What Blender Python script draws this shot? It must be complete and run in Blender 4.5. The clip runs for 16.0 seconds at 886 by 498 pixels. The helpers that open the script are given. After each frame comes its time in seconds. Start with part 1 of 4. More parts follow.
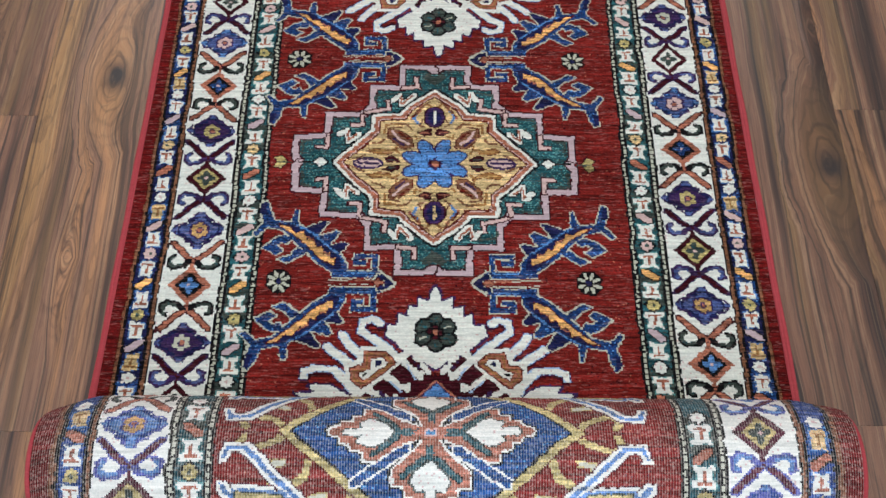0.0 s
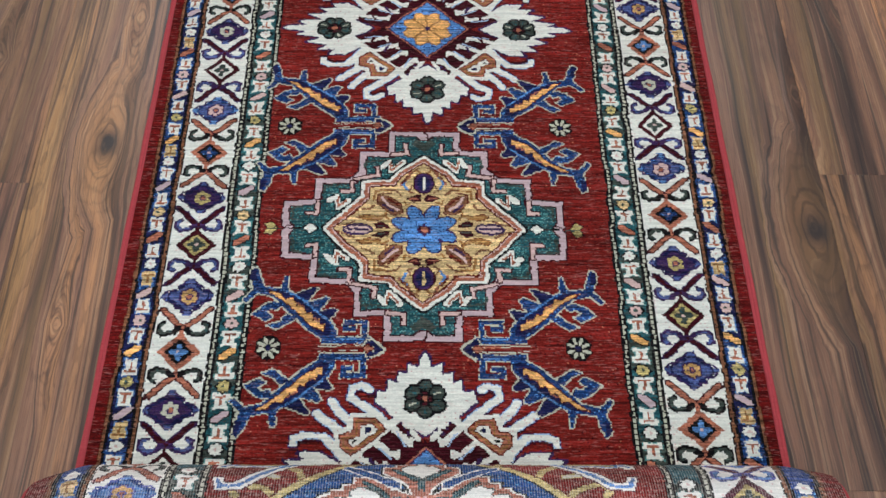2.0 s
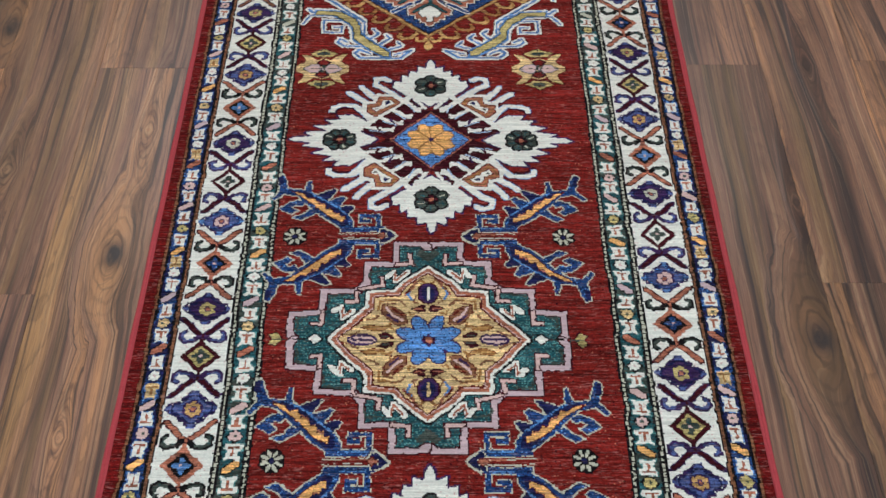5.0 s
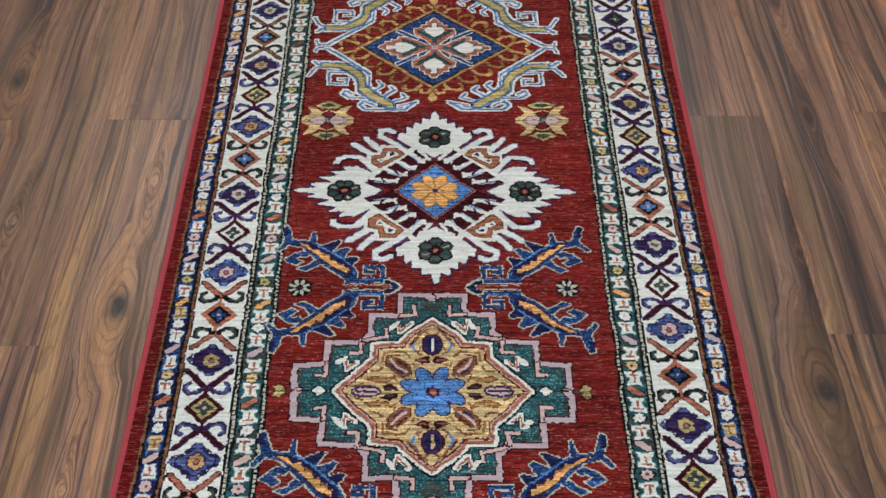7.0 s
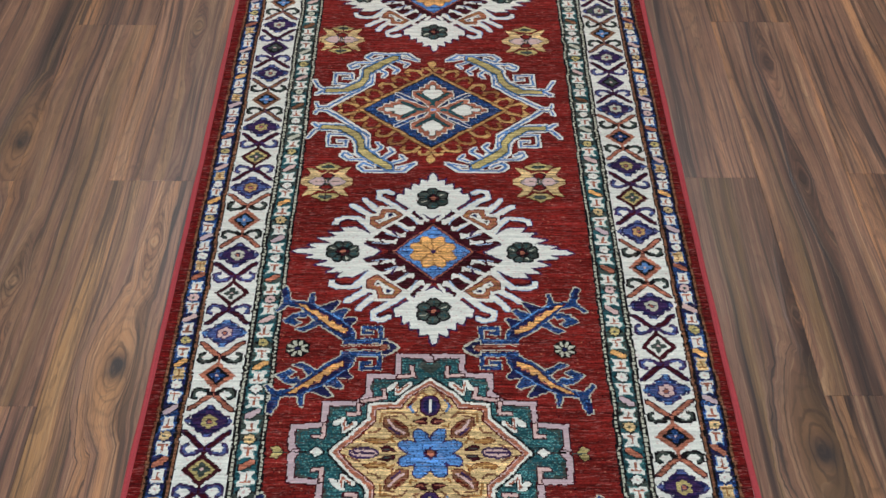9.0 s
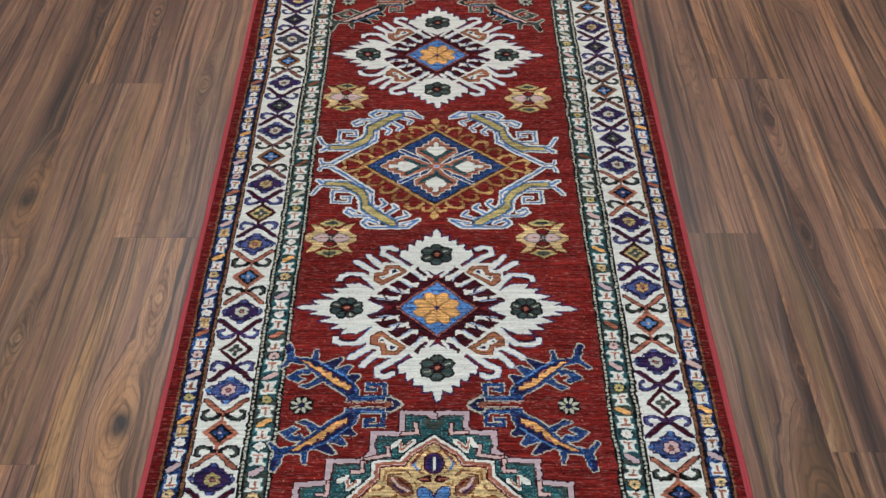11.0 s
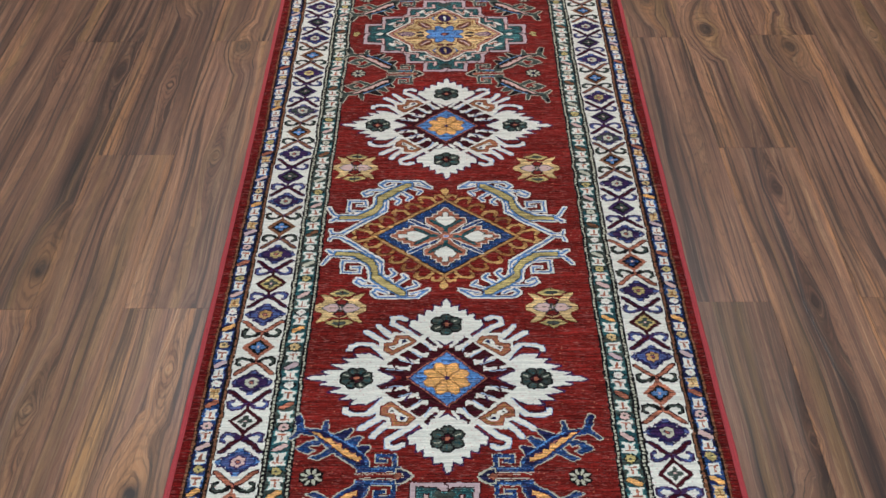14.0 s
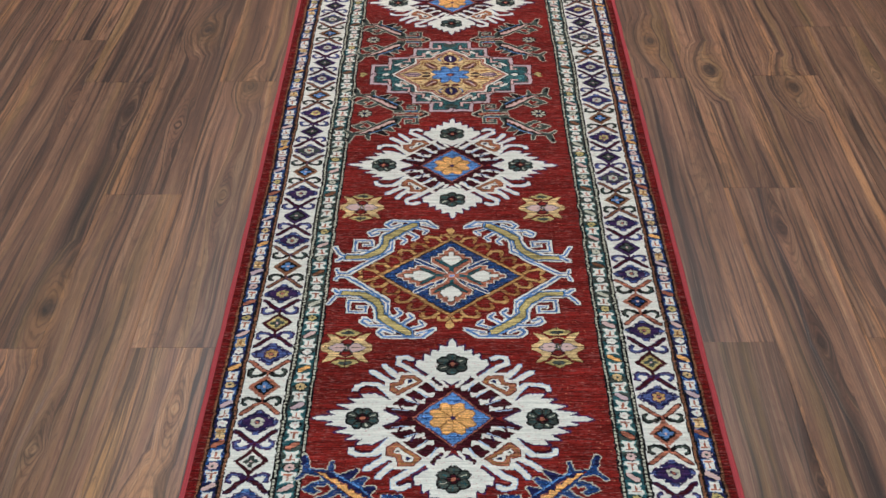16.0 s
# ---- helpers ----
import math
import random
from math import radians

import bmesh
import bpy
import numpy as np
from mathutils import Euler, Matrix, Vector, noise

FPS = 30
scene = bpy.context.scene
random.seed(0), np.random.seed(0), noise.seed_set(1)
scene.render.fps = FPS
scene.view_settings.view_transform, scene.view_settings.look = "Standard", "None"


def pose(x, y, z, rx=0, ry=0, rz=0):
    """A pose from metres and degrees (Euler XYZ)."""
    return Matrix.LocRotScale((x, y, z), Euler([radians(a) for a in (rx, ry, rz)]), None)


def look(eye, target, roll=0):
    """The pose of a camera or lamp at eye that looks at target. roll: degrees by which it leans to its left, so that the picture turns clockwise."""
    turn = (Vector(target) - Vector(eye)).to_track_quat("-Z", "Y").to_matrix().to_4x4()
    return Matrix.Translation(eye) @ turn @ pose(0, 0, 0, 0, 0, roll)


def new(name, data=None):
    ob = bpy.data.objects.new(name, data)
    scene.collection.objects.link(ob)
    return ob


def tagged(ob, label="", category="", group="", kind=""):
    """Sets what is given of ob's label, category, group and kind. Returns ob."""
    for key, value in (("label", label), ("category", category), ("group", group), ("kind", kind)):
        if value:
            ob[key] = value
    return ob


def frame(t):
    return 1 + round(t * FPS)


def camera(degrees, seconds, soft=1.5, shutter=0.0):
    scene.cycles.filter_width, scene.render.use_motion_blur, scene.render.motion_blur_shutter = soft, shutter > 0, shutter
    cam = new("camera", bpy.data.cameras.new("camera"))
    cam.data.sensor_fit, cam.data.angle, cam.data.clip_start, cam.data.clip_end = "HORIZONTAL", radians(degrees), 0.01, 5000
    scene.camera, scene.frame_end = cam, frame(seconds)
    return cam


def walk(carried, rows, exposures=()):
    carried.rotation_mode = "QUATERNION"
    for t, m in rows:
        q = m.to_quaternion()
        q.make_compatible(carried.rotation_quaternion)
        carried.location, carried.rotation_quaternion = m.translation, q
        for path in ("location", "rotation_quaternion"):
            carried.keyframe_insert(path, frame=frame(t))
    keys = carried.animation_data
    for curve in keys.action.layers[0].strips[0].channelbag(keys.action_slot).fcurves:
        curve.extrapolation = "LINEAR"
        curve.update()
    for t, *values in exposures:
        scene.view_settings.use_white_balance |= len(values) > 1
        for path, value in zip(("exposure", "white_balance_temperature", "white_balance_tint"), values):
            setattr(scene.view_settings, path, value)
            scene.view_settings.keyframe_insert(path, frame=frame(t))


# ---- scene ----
cam = camera(41.5, 16.0)
PATH = [
    (0, (-0.025, -0.483, 1.219), (-0.013, 0.614, -0.453), 1.0),
    (0.5, (-0.023, -0.479, 1.226), (-0.007, 0.64, -0.432), 1.1),
    (1, (-0.024, -0.478, 1.229), (-0.001, 0.666, -0.411), 1.2),
    (1.5, (-0.023, -0.481, 1.227), (0.002, 0.687, -0.396), 1.4),
    (2, (-0.024, -0.48, 1.228), (0.004, 0.701, -0.386), 1.4),
    (2.5, (-0.023, -0.479, 1.231), (0.002, 0.722, -0.368), 1.2),
    (3, (-0.025, -0.479, 1.234), (0.0, 0.751, -0.343), 1.1),
    (3.5, (-0.025, -0.478, 1.237), (0.001, 0.772, -0.324), 0.9),
    (4, (-0.026, -0.475, 1.237), (-0.001, 0.801, -0.303), 1.0),
    (6.5, (-0.025, -0.466, 1.245), (-0.009, 0.886, -0.229), 0.6),
    (7, (-0.026, -0.466, 1.246), (-0.011, 0.905, -0.21), 0.6),
    (7.5, (-0.024, -0.467, 1.249), (-0.01, 0.924, -0.189), 0.5),
    (8, (-0.025, -0.468, 1.251), (-0.009, 0.939, -0.17), 0.6),
    (8.5, (-0.024, -0.468, 1.252), (-0.008, 0.956, -0.151), 0.7),
    (9, (-0.025, -0.469, 1.257), (-0.008, 0.972, -0.131), 0.7),
    (11.5, (-0.025, -0.469, 1.263), (-0.016, 1.047, -0.042), 0.3),
    (12, (-0.027, -0.468, 1.263), (-0.018, 1.059, -0.028), 0.2),
    (12.5, (-0.025, -0.469, 1.267), (-0.02, 1.068, -0.013), 0.2),
    (13, (-0.026, -0.469, 1.268), (-0.024, 1.08, 0.003), 0.2),
    (13.5, (-0.026, -0.47, 1.271), (-0.027, 1.093, 0.022), -0.1),
    (14, (-0.026, -0.469, 1.27), (-0.031, 1.106, 0.037), -0.2),
    (14.5, (-0.027, -0.469, 1.273), (-0.034, 1.116, 0.052), -0.3),
    (15, (-0.026, -0.47, 1.272), (-0.037, 1.126, 0.067), -0.4),
    (15.5, (-0.026, -0.471, 1.276), (-0.037, 1.133, 0.08), -0.6),
    (16, (-0.028, -0.471, 1.277), (-0.041, 1.142, 0.095), -0.3),
]
walk(cam, [(t, look(eye, target, roll)) for t, eye, target, roll in PATH], [(0.0, 0.04), (2.0, 0.03), (4.0, 0.0), (8.0, -0.04), (16.0, -0.02)])
import bmesh
import random
from math import sin, cos, pi, exp

rng = np.random.default_rng(7)
random.seed(7)

# ---------------------------------------------------------------- light
world = bpy.data.worlds.new("world")
scene.world = world
world.use_nodes = True
wn = world.node_tree.nodes
sky = wn.new("ShaderNodeTexSky")
sky.sky_type = 'NISHITA'
sky.sun_disc = False
sky.sun_elevation = radians(40)
sky.sun_rotation = radians(180)
wn["Background"].inputs[1].default_value = 0.08
world.node_tree.links.new(sky.outputs[0], wn["Background"].inputs[0])


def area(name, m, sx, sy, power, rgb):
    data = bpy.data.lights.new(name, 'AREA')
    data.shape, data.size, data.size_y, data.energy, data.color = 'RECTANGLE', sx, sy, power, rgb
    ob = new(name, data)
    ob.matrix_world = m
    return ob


# Unseen overhead lights: two broad ones for the room's general light.
area("unseen_ceiling_light", pose(-0.1, -1.0, 2.62), 1.8, 1.2, 55, (0.77, 0.925, 1.0))
area("unseen_ceiling_light", pose(-0.1, 3.3, 2.62), 1.8, 0.9, 65, (0.94, 0.96, 1.0))
# Two small cool panels added only to put sheen on the near floor.
area("unseen_ceiling_light", pose(-1.45, 0.95, 2.66), 0.8, 0.8, 5.5, (0.62, 0.82, 1.0))
area("unseen_ceiling_light", pose(1.40, 0.95, 2.66), 0.8, 0.8, 4.5, (0.66, 0.84, 1.0))
area("window_daylight", look((-0.1, -1.86, 1.78), (0.0, 0.6, 0.2)), 1.7, 1.25, 28, (0.58, 0.80, 1.0))
scene.view_settings.exposure = 0.0


# ---------------------------------------------------------------- materials
def material(name):
    mat = bpy.data.materials.new(name)
    mat.use_nodes = True
    t = mat.node_tree
    return mat, t, t.nodes["Principled BSDF"]


def node(t, kind, inputs=None, **props):
    n = t.nodes.new(kind)
    for k, v in props.items():
        if k == "operation":
            n.operation = v
        elif k == "blend_type":
            n.blend_type = v
        elif k == "data_type":
            n.data_type = v
        elif k == "noise_dimensions":
            n.noise_dimensions = v
        elif k == "wave_type":
            n.wave_type = v
        elif k == "bands_direction":
            n.bands_direction = v
    for k, v in (inputs or {}).items():
        if isinstance(v, bpy.types.NodeSocket):
            t.links.new(v, n.inputs[k])
        else:
            n.inputs[k].default_value = v
    return n


def calc(t, op, a, b=0.0, c=None):
    n = node(t, "ShaderNodeMath", {0: a, 1: b}, operation=op)
    if c is not None:
        if isinstance(c, bpy.types.NodeSocket):
            t.links.new(c, n.inputs[2])
        else:
            n.inputs[2].default_value = c
    return n.outputs[0]


def mix(t, fac, a, b, blend="MIX"):
    n = t.nodes.new("ShaderNodeMix")
    n.data_type, n.blend_type = 'RGBA', blend
    for i, v in ((0, fac), (6, a), (7, b)):
        if isinstance(v, bpy.types.NodeSocket):
            t.links.new(v, n.inputs[i])
        else:
            n.inputs[i].default_value = v
    return n.outputs[2]


def ramp(t, fac, stops):
    n = t.nodes.new("ShaderNodeValToRGB")
    e = n.color_ramp.elements
    while len(e) < len(stops):
        e.new(0.5)
    for el, (p, c) in zip(e, stops):
        el.position, el.color = p, (*c, 1)
    t.links.new(fac, n.inputs[0])
    return n.outputs[0]


def lin(r, g, b):
    return tuple((v / 255 / 12.92) if v < 10 else ((v / 255 + 0.055) / 1.055) ** 2.4 for v in (r, g, b))


def noise(t, vec, scale, detail=3.0, rough=0.5):
    return node(t, "ShaderNodeTexNoise", {"Vector": vec, "Scale": scale, "Detail": detail, "Roughness": rough}).outputs[0]


def scaled(t, vec, s):
    return node(t, "ShaderNodeVectorMath", {0: vec, 1: s}, operation='MULTIPLY').outputs[0]


KNOT = 0.0018        # width of one knot


def wool(name, rgb, back=False):
    """Dyed wool: each knot takes the dye a little differently, whole rows drift in tone, and the pile catches light
    along the rows, partly as painted pale dashes.
    """
    mat, t, p = material(name)
    pos = node(t, "ShaderNodeTexCoord").outputs["Object"]
    base = lin(*rgb)
    cell = node(t, "ShaderNodeVectorMath", {0: pos, 1: (KNOT, KNOT, 0.02)}, operation='SNAP').outputs[0]
    speck = node(t, "ShaderNodeTexWhiteNoise", {"Vector": cell}).outputs[0]
    rows = noise(t, scaled(t, pos, (20, 330, 20)), 1.0, 5.0, 0.72)
    drift = noise(t, scaled(t, pos, (2.5, 9, 2.5)), 1.0, 3.0)
    fibre = noise(t, pos, 1500.0, 2.0)
    k = 0.28 if min(rgb) > 150 else 1.0     # pale wool shows less of it
    v = calc(t, 'MULTIPLY_ADD', speck, 0.56 * k, 1 - 0.28 * k)
    v = calc(t, 'MULTIPLY', v, node(t, "ShaderNodeMapRange", {0: rows, 1: 0.36, 2: 0.64, 3: 1 - 0.62 * k, 4: 1 + 0.62 * k}).outputs[0])
    v = calc(t, 'MULTIPLY', v, node(t, "ShaderNodeMapRange", {0: drift, 1: 0.3, 2: 0.7, 3: 1 - 0.20 * k, 4: 1 + 0.20 * k}).outputs[0])
    v = calc(t, 'MULTIPLY', v, node(t, "ShaderNodeMapRange", {0: fibre, 1: 0.3, 2: 0.7, 3: 1 - 0.25 * k, 4: 1 + 0.25 * k}).outputs[0])
    bands = noise(t, scaled(t, pos, (8, 150, 8)), 1.0, 3.0, 0.65)
    v = calc(t, 'MULTIPLY', v, node(t, "ShaderNodeMapRange", {0: bands, 1: 0.36, 2: 0.62, 3: 1 + 0.16 * k, 4: 1 - 0.34 * k}).outputs[0])
    col = mix(t, 1.0, (*base, 1), node(t, "ShaderNodeCombineColor", {0: v, 1: v, 2: v}).outputs[0], "MULTIPLY")
    # pale undyed worn tips and painted pile sheen, in short dashes along the rows
    worn_sheen = noise(t, scaled(t, pos, (85, 520, 40)), 1.0, 3.0, 0.6)
    tips = node(t, "ShaderNodeMapRange", {0: worn_sheen, 1: 0.56, 2: 0.74, 3: 0.0, 4: 0.26 if back else 0.30 if max(rgb) < 90 else 0.70}).outputs[0]
    col = mix(t, tips, col, (*lin(*[0.38 * a + 0.62 * b for a, b in zip(rgb, (214, 168, 158))]), 1))
    if back:
        # the undyed warp shows between the knots on the back
        sep = node(t, "ShaderNodeSeparateXYZ", {0: pos})
        rib = calc(t, 'SINE', calc(t, 'MULTIPLY', sep.outputs[0], 2 * pi / 0.0027))
        rib = node(t, "ShaderNodeMapRange", {0: rib, 1: 0.2, 2: 1.0, 3: 0.0, 4: 0.27}).outputs[0]
        rib = calc(t, 'MULTIPLY', rib, calc(t, 'MULTIPLY_ADD', speck, 1.0, 0.35))
        col = mix(t, rib, col, (*lin(226, 216, 202), 1))
        dots = node(t, "ShaderNodeMapRange", {0: speck, 1: 0.72, 2: 0.9, 3: 0.0, 4: 0.15}).outputs[0]
        col = mix(t, dots, col, (*lin(222, 206, 196), 1))
    t.links.new(col, p.inputs["Base Color"])
    p.inputs["Roughness"].default_value = 0.92
    p.inputs["Specular IOR Level"].default_value = 0.08
    h = calc(t, 'ADD', calc(t, 'MULTIPLY', speck, 0.5), calc(t, 'ADD', fibre, calc(t, 'MULTIPLY', rows, 0.8)))
    b = node(t, "ShaderNodeBump", {"Height": h, "Distance": 0.0011, "Strength": 0.8})
    t.links.new(b.outputs[0], p.inputs["Normal"])
    return mat


YARN = {
    "red": (114, 28, 24), "maroon": (58, 10, 20), "cream": (220, 214, 203), "navy": (27, 29, 68), "blue": (30, 60, 108),
    "sky": (84, 130, 186), "mist": (84, 122, 172), "pale": (160, 180, 208), "teal": (36, 78, 84), "lavender": (188, 160, 162),
    "yellow": (208, 173, 122), "orange": (226, 164, 98), "salmon": (166, 98, 76), "brown": (148, 100, 56), "black": (16, 13, 16),
    "moss": (62, 69, 63), "olive": (184, 162, 104), "pink": (204, 168, 160), "violet": (56, 34, 74), "edge": (98, 17, 17),
    "umber": (86, 22, 14), "mint": (84, 132, 128), "gold": (190, 146, 90), "indigo": (72, 84, 130), "stone": (186, 180, 160), "russet": (122, 78, 54),
}
NAMES = list(YARN)
ID = {n: i for i, n in enumerate(NAMES)}
WOOL = [wool("wool_" + n, YARN[n]) for n in NAMES]
BACK_SHIFT = {"blue": (-4, 12, 20), "navy": (20, 40, 60), "sky": (0, 10, 0), "violet": (34, 56, 80), "indigo": (24, 44, 50), "maroon": (30, 26, 34)}
WOOL_BACK = [wool("wool_back_" + n, tuple(max(4, min(255, v + d)) for v, d in zip(YARN[n], BACK_SHIFT.get(n, (12, 8, 12)))), True) for n in NAMES]


def cord_material():
    mat, t, p = material("red_cord")
    pos = node(t, "ShaderNodeTexCoord").outputs["Object"]
    wrap = noise(t, scaled(t, pos, (60, 900, 60)), 1.0, 3.0)
    wide = noise(t, scaled(t, pos, (3, 12, 3)), 1.0, 2.0)
    col = mix(t, wrap, (*lin(128, 30, 36), 1), (*lin(196, 72, 78), 1))
    col = mix(t, wide, col, (*lin(164, 48, 54), 1))
    t.links.new(col, p.inputs["Base Color"])
    p.inputs["Roughness"].default_value = 0.85
    b = node(t, "ShaderNodeBump", {"Height": wrap, "Distance": 0.0012, "Strength": 0.9})
    t.links.new(b.outputs[0], p.inputs["Normal"])
    return mat


CORD = cord_material()

# centres of the branch knots in the boards: x, y, reach across, reach along, strength
BRANCH_KNOTS = [(-0.468, 0.596, 0.046, 0.13, 1.0), (0.490, 0.455, 0.052, 0.15, 1.0), (-0.631, 2.196, 0.050, 0.12, 0.9),
                (-0.727, 1.100, 0.040, 0.15, 1.0), (0.576, 1.976, 0.052, 0.12, 1.0), (0.753, 1.893, 0.050, 0.13, 0.9),
                (-0.484, 1.900, 0.045, 0.10, 0.8), (0.459, 2.130, 0.045, 0.12, 0.8)]
# narrow pointed figures where the saw grazed the rings: the same numbers
FLAMES = [(-0.480, 0.300, 0.020, 0.11, 0.8), (-0.477, 1.451, 0.026, 0.16, 0.9), (-0.617, 1.727, 0.024, 0.15, 0.9), (-0.737, 1.790, 0.024, 0.17, 1.0),
          (-0.874, 1.850, 0.026, 0.16, 0.9), (-0.654, 0.763, 0.026, 0.13, 0.8), (-0.457, 0.850, 0.024, 0.16, 0.9), (0.599, 1.341, 0.026, 0.18, 0.9),
          (0.590, 1.009, 0.022, 0.17, 0.9), (0.512, 0.700, 0.020, 0.14, 0.8), (0.957, 1.951, 0.026, 0.16, 0.9), (0.480, 1.500, 0.018, 0.20, 0.7)]


def wood_material():
    """Walnut-look boards: streaks along the board that flow round the branch knots."""
    mat, t, p = material("walnut_board")
    pos = node(t, "ShaderNodeNewGeometry").outputs["Position"]
    sep = node(t, "ShaderNodeSeparateXYZ", {0: pos})
    x, y = sep.outputs[0], sep.outputs[1]
    chance = node(t, "ShaderNodeObjectInfo").outputs["Random"]
    seed = calc(t, 'MULTIPLY', chance, 37.0)

    def spread(across, fx, fy, detail=2.0, rough=0.5):
        return noise(t, node(t, "ShaderNodeCombineXYZ", {0: calc(t, 'MULTIPLY', across, fx), 1: calc(t, 'MULTIPLY', y, fy), 2: seed}).outputs[0], 1.0, detail, rough)

    def span(v, a, b, lo, hi):
        return node(t, "ShaderNodeMapRange", {0: v, 1: a, 2: b, 3: lo, 4: hi}).outputs[0]

    low, mid, uneven = spread(x, 6.0, 1.5), spread(x, 30.0, 5.0), spread(x, 45.0, 22.0, 3.0)
    g = calc(t, 'ADD', x, calc(t, 'MULTIPLY_ADD', low, 0.036, -0.018))
    g = calc(t, 'ADD', g, calc(t, 'MULTIPLY_ADD', mid, 0.008, -0.004))
    wob = calc(t, 'ADD', calc(t, 'MULTIPLY_ADD', mid, 0.55, 0.58), calc(t, 'MULTIPLY', uneven, 0.26))
    core = halo = rings = None
    for n, (kx, ky, a, b, s) in enumerate(BRANCH_KNOTS + FLAMES):
        knot = n < len(BRANCH_KNOTS)
        dx, dy = calc(t, 'SUBTRACT', x, kx), calc(t, 'SUBTRACT', y, ky)
        ex, ey = calc(t, 'DIVIDE', dx, a), calc(t, 'DIVIDE', dy, b)
        if knot:
            r = calc(t, 'SQRT', calc(t, 'ADD', calc(t, 'MULTIPLY', ex, ex), calc(t, 'MULTIPLY', ey, ey)))
        else:
            r = calc(t, 'ADD', calc(t, 'MULTIPLY', ex, ex), calc(t, 'ABSOLUTE', ey))
        r = calc(t, 'MULTIPLY', r, wob)
        w = span(r, 0.25, 1.25, 0.92 * s, 0.0)
        ring = calc(t, 'MULTIPLY_ADD', r, a * 1.25, kx)
        g = calc(t, 'ADD', calc(t, 'MULTIPLY', g, calc(t, 'SUBTRACT', 1.0, w)), calc(t, 'MULTIPLY', ring, w))
        wave = calc(t, 'SINE', calc(t, 'ADD', calc(t, 'MULTIPLY', r, 34.0 if knot else 40.0), calc(t, 'MULTIPLY', uneven, 7.0)))
        band = calc(t, 'MULTIPLY', calc(t, 'MULTIPLY', w, span(wave, 0.2, 1.0, 0.0, 0.8)), calc(t, 'MULTIPLY_ADD', uneven, 1.3, 0.05))
        rings = band if rings is None else calc(t, 'MAXIMUM', rings, band)
        if knot:
            # dark heart of the knot
            hx, hy = calc(t, 'DIVIDE', dx, 0.021), calc(t, 'DIVIDE', dy, 0.034)
            hr = calc(t, 'MULTIPLY', calc(t, 'SQRT', calc(t, 'ADD', calc(t, 'MULTIPLY', hx, hx), calc(t, 'MULTIPLY', hy, hy))), wob)
            hw = span(hr, 0.3, 1.2, s * s, 0.0)
            core = hw if core is None else calc(t, 'MAXIMUM', core, hw)
            halo = w if halo is None else calc(t, 'MAXIMUM', halo, w)

    broad, streak = spread(g, 26.0, 0.40, 3.0, 0.6), spread(g, 105.0, 0.9, 4.0, 0.66)
    hair, fine = spread(g, 420.0, 3.0, 4.0, 0.66), spread(g, 1100.0, 26.0, 3.0, 0.62)
    vein = spread(calc(t, 'ADD', g, 3.7), 44.0, 0.55, 2.0, 0.5)
    olive = spread(calc(t, 'ADD', g, 9.1), 34.0, 0.7, 2.0, 0.5)
    col = ramp(t, broad, [(0.30, lin(58, 40, 36)), (0.42, lin(110, 75, 60)), (0.56, lin(138, 96, 74)), (0.68, lin(172, 118, 80))])
    col = mix(t, span(olive, 0.56, 0.70, 0.0, 0.45), col, (*lin(152, 116, 70), 1))
    col = mix(t, span(streak, 0.54, 0.62, 0.0, 0.78), col, (*lin(52, 38, 36), 1))
    col = mix(t, span(streak, 0.45, 0.32, 0.0, 0.45), col, (*lin(190, 147, 112), 1))
    # growth rings cut flat: long pointed loops of fine dark lines
    flat_cut = calc(t, 'ADD', spread(x, 13.0, 1.1, 1.0), calc(t, 'MULTIPLY', uneven, 0.05))
    loops = calc(t, 'FRACT', calc(t, 'MULTIPLY', flat_cut, 21.0))
    loops = calc(t, 'MULTIPLY', span(loops, 0.0, 0.34, 1.0, 0.0), span(loops, 0.0, 0.06, 0.0, 1.0))
    some = span(broad, 0.40, 0.60, 0.30, 1.0)
    col = mix(t, calc(t, 'MULTIPLY', calc(t, 'MULTIPLY', loops, some), 0.45), col, (*lin(56, 40, 36), 1))
    col = mix(t, calc(t, 'MULTIPLY', span(hair, 0.53, 0.64, 0.0, 0.46), some), col, (*lin(50, 36, 34), 1))
    col = mix(t, span(hair, 0.45, 0.33, 0.0, 0.26), col, (*lin(182, 148, 114), 1))
    col = mix(t, span(fine, 0.52, 0.64, 0.0, 0.50), col, (*lin(74, 55, 49), 1))
    col = mix(t, calc(t, 'MULTIPLY', halo, 0.34), col, (*lin(166, 120, 76), 1))
    col = mix(t, rings, col, (*lin(48, 34, 31), 1))
    # dark mineral veins that run the length of a board
    ridge = calc(t, 'ABSOLUTE', calc(t, 'SUBTRACT', vein, 0.5))
    col = mix(t, calc(t, 'MULTIPLY', span(ridge, 0.0, 0.042, 0.84, 0.0), span(low, 0.40, 0.58, 0.05, 1.0)), col, (*lin(40, 31, 31), 1))
    patch = span(spread(x, 15.0, 1.7, 3.0, 0.6), 0.32, 0.66, 0.74, 1.24)
    tone = calc(t, 'MULTIPLY', calc(t, 'MULTIPLY_ADD', chance, 0.26, 0.80), patch)
    col = mix(t, 1.0, col, node(t, "ShaderNodeCombineColor", {0: tone, 1: tone, 2: tone}).outputs[0], "MULTIPLY")
    col = mix(t, calc(t, 'MULTIPLY', core, calc(t, 'MULTIPLY_ADD', uneven, 1.7, 0.05)), col, (*lin(46, 36, 34), 1))
    t.links.new(col, p.inputs["Base Color"])
    smear = noise(t, pos, 5.0, 3.0)
    t.links.new(calc(t, 'MULTIPLY_ADD', smear, 0.16, 0.27), p.inputs["Roughness"])
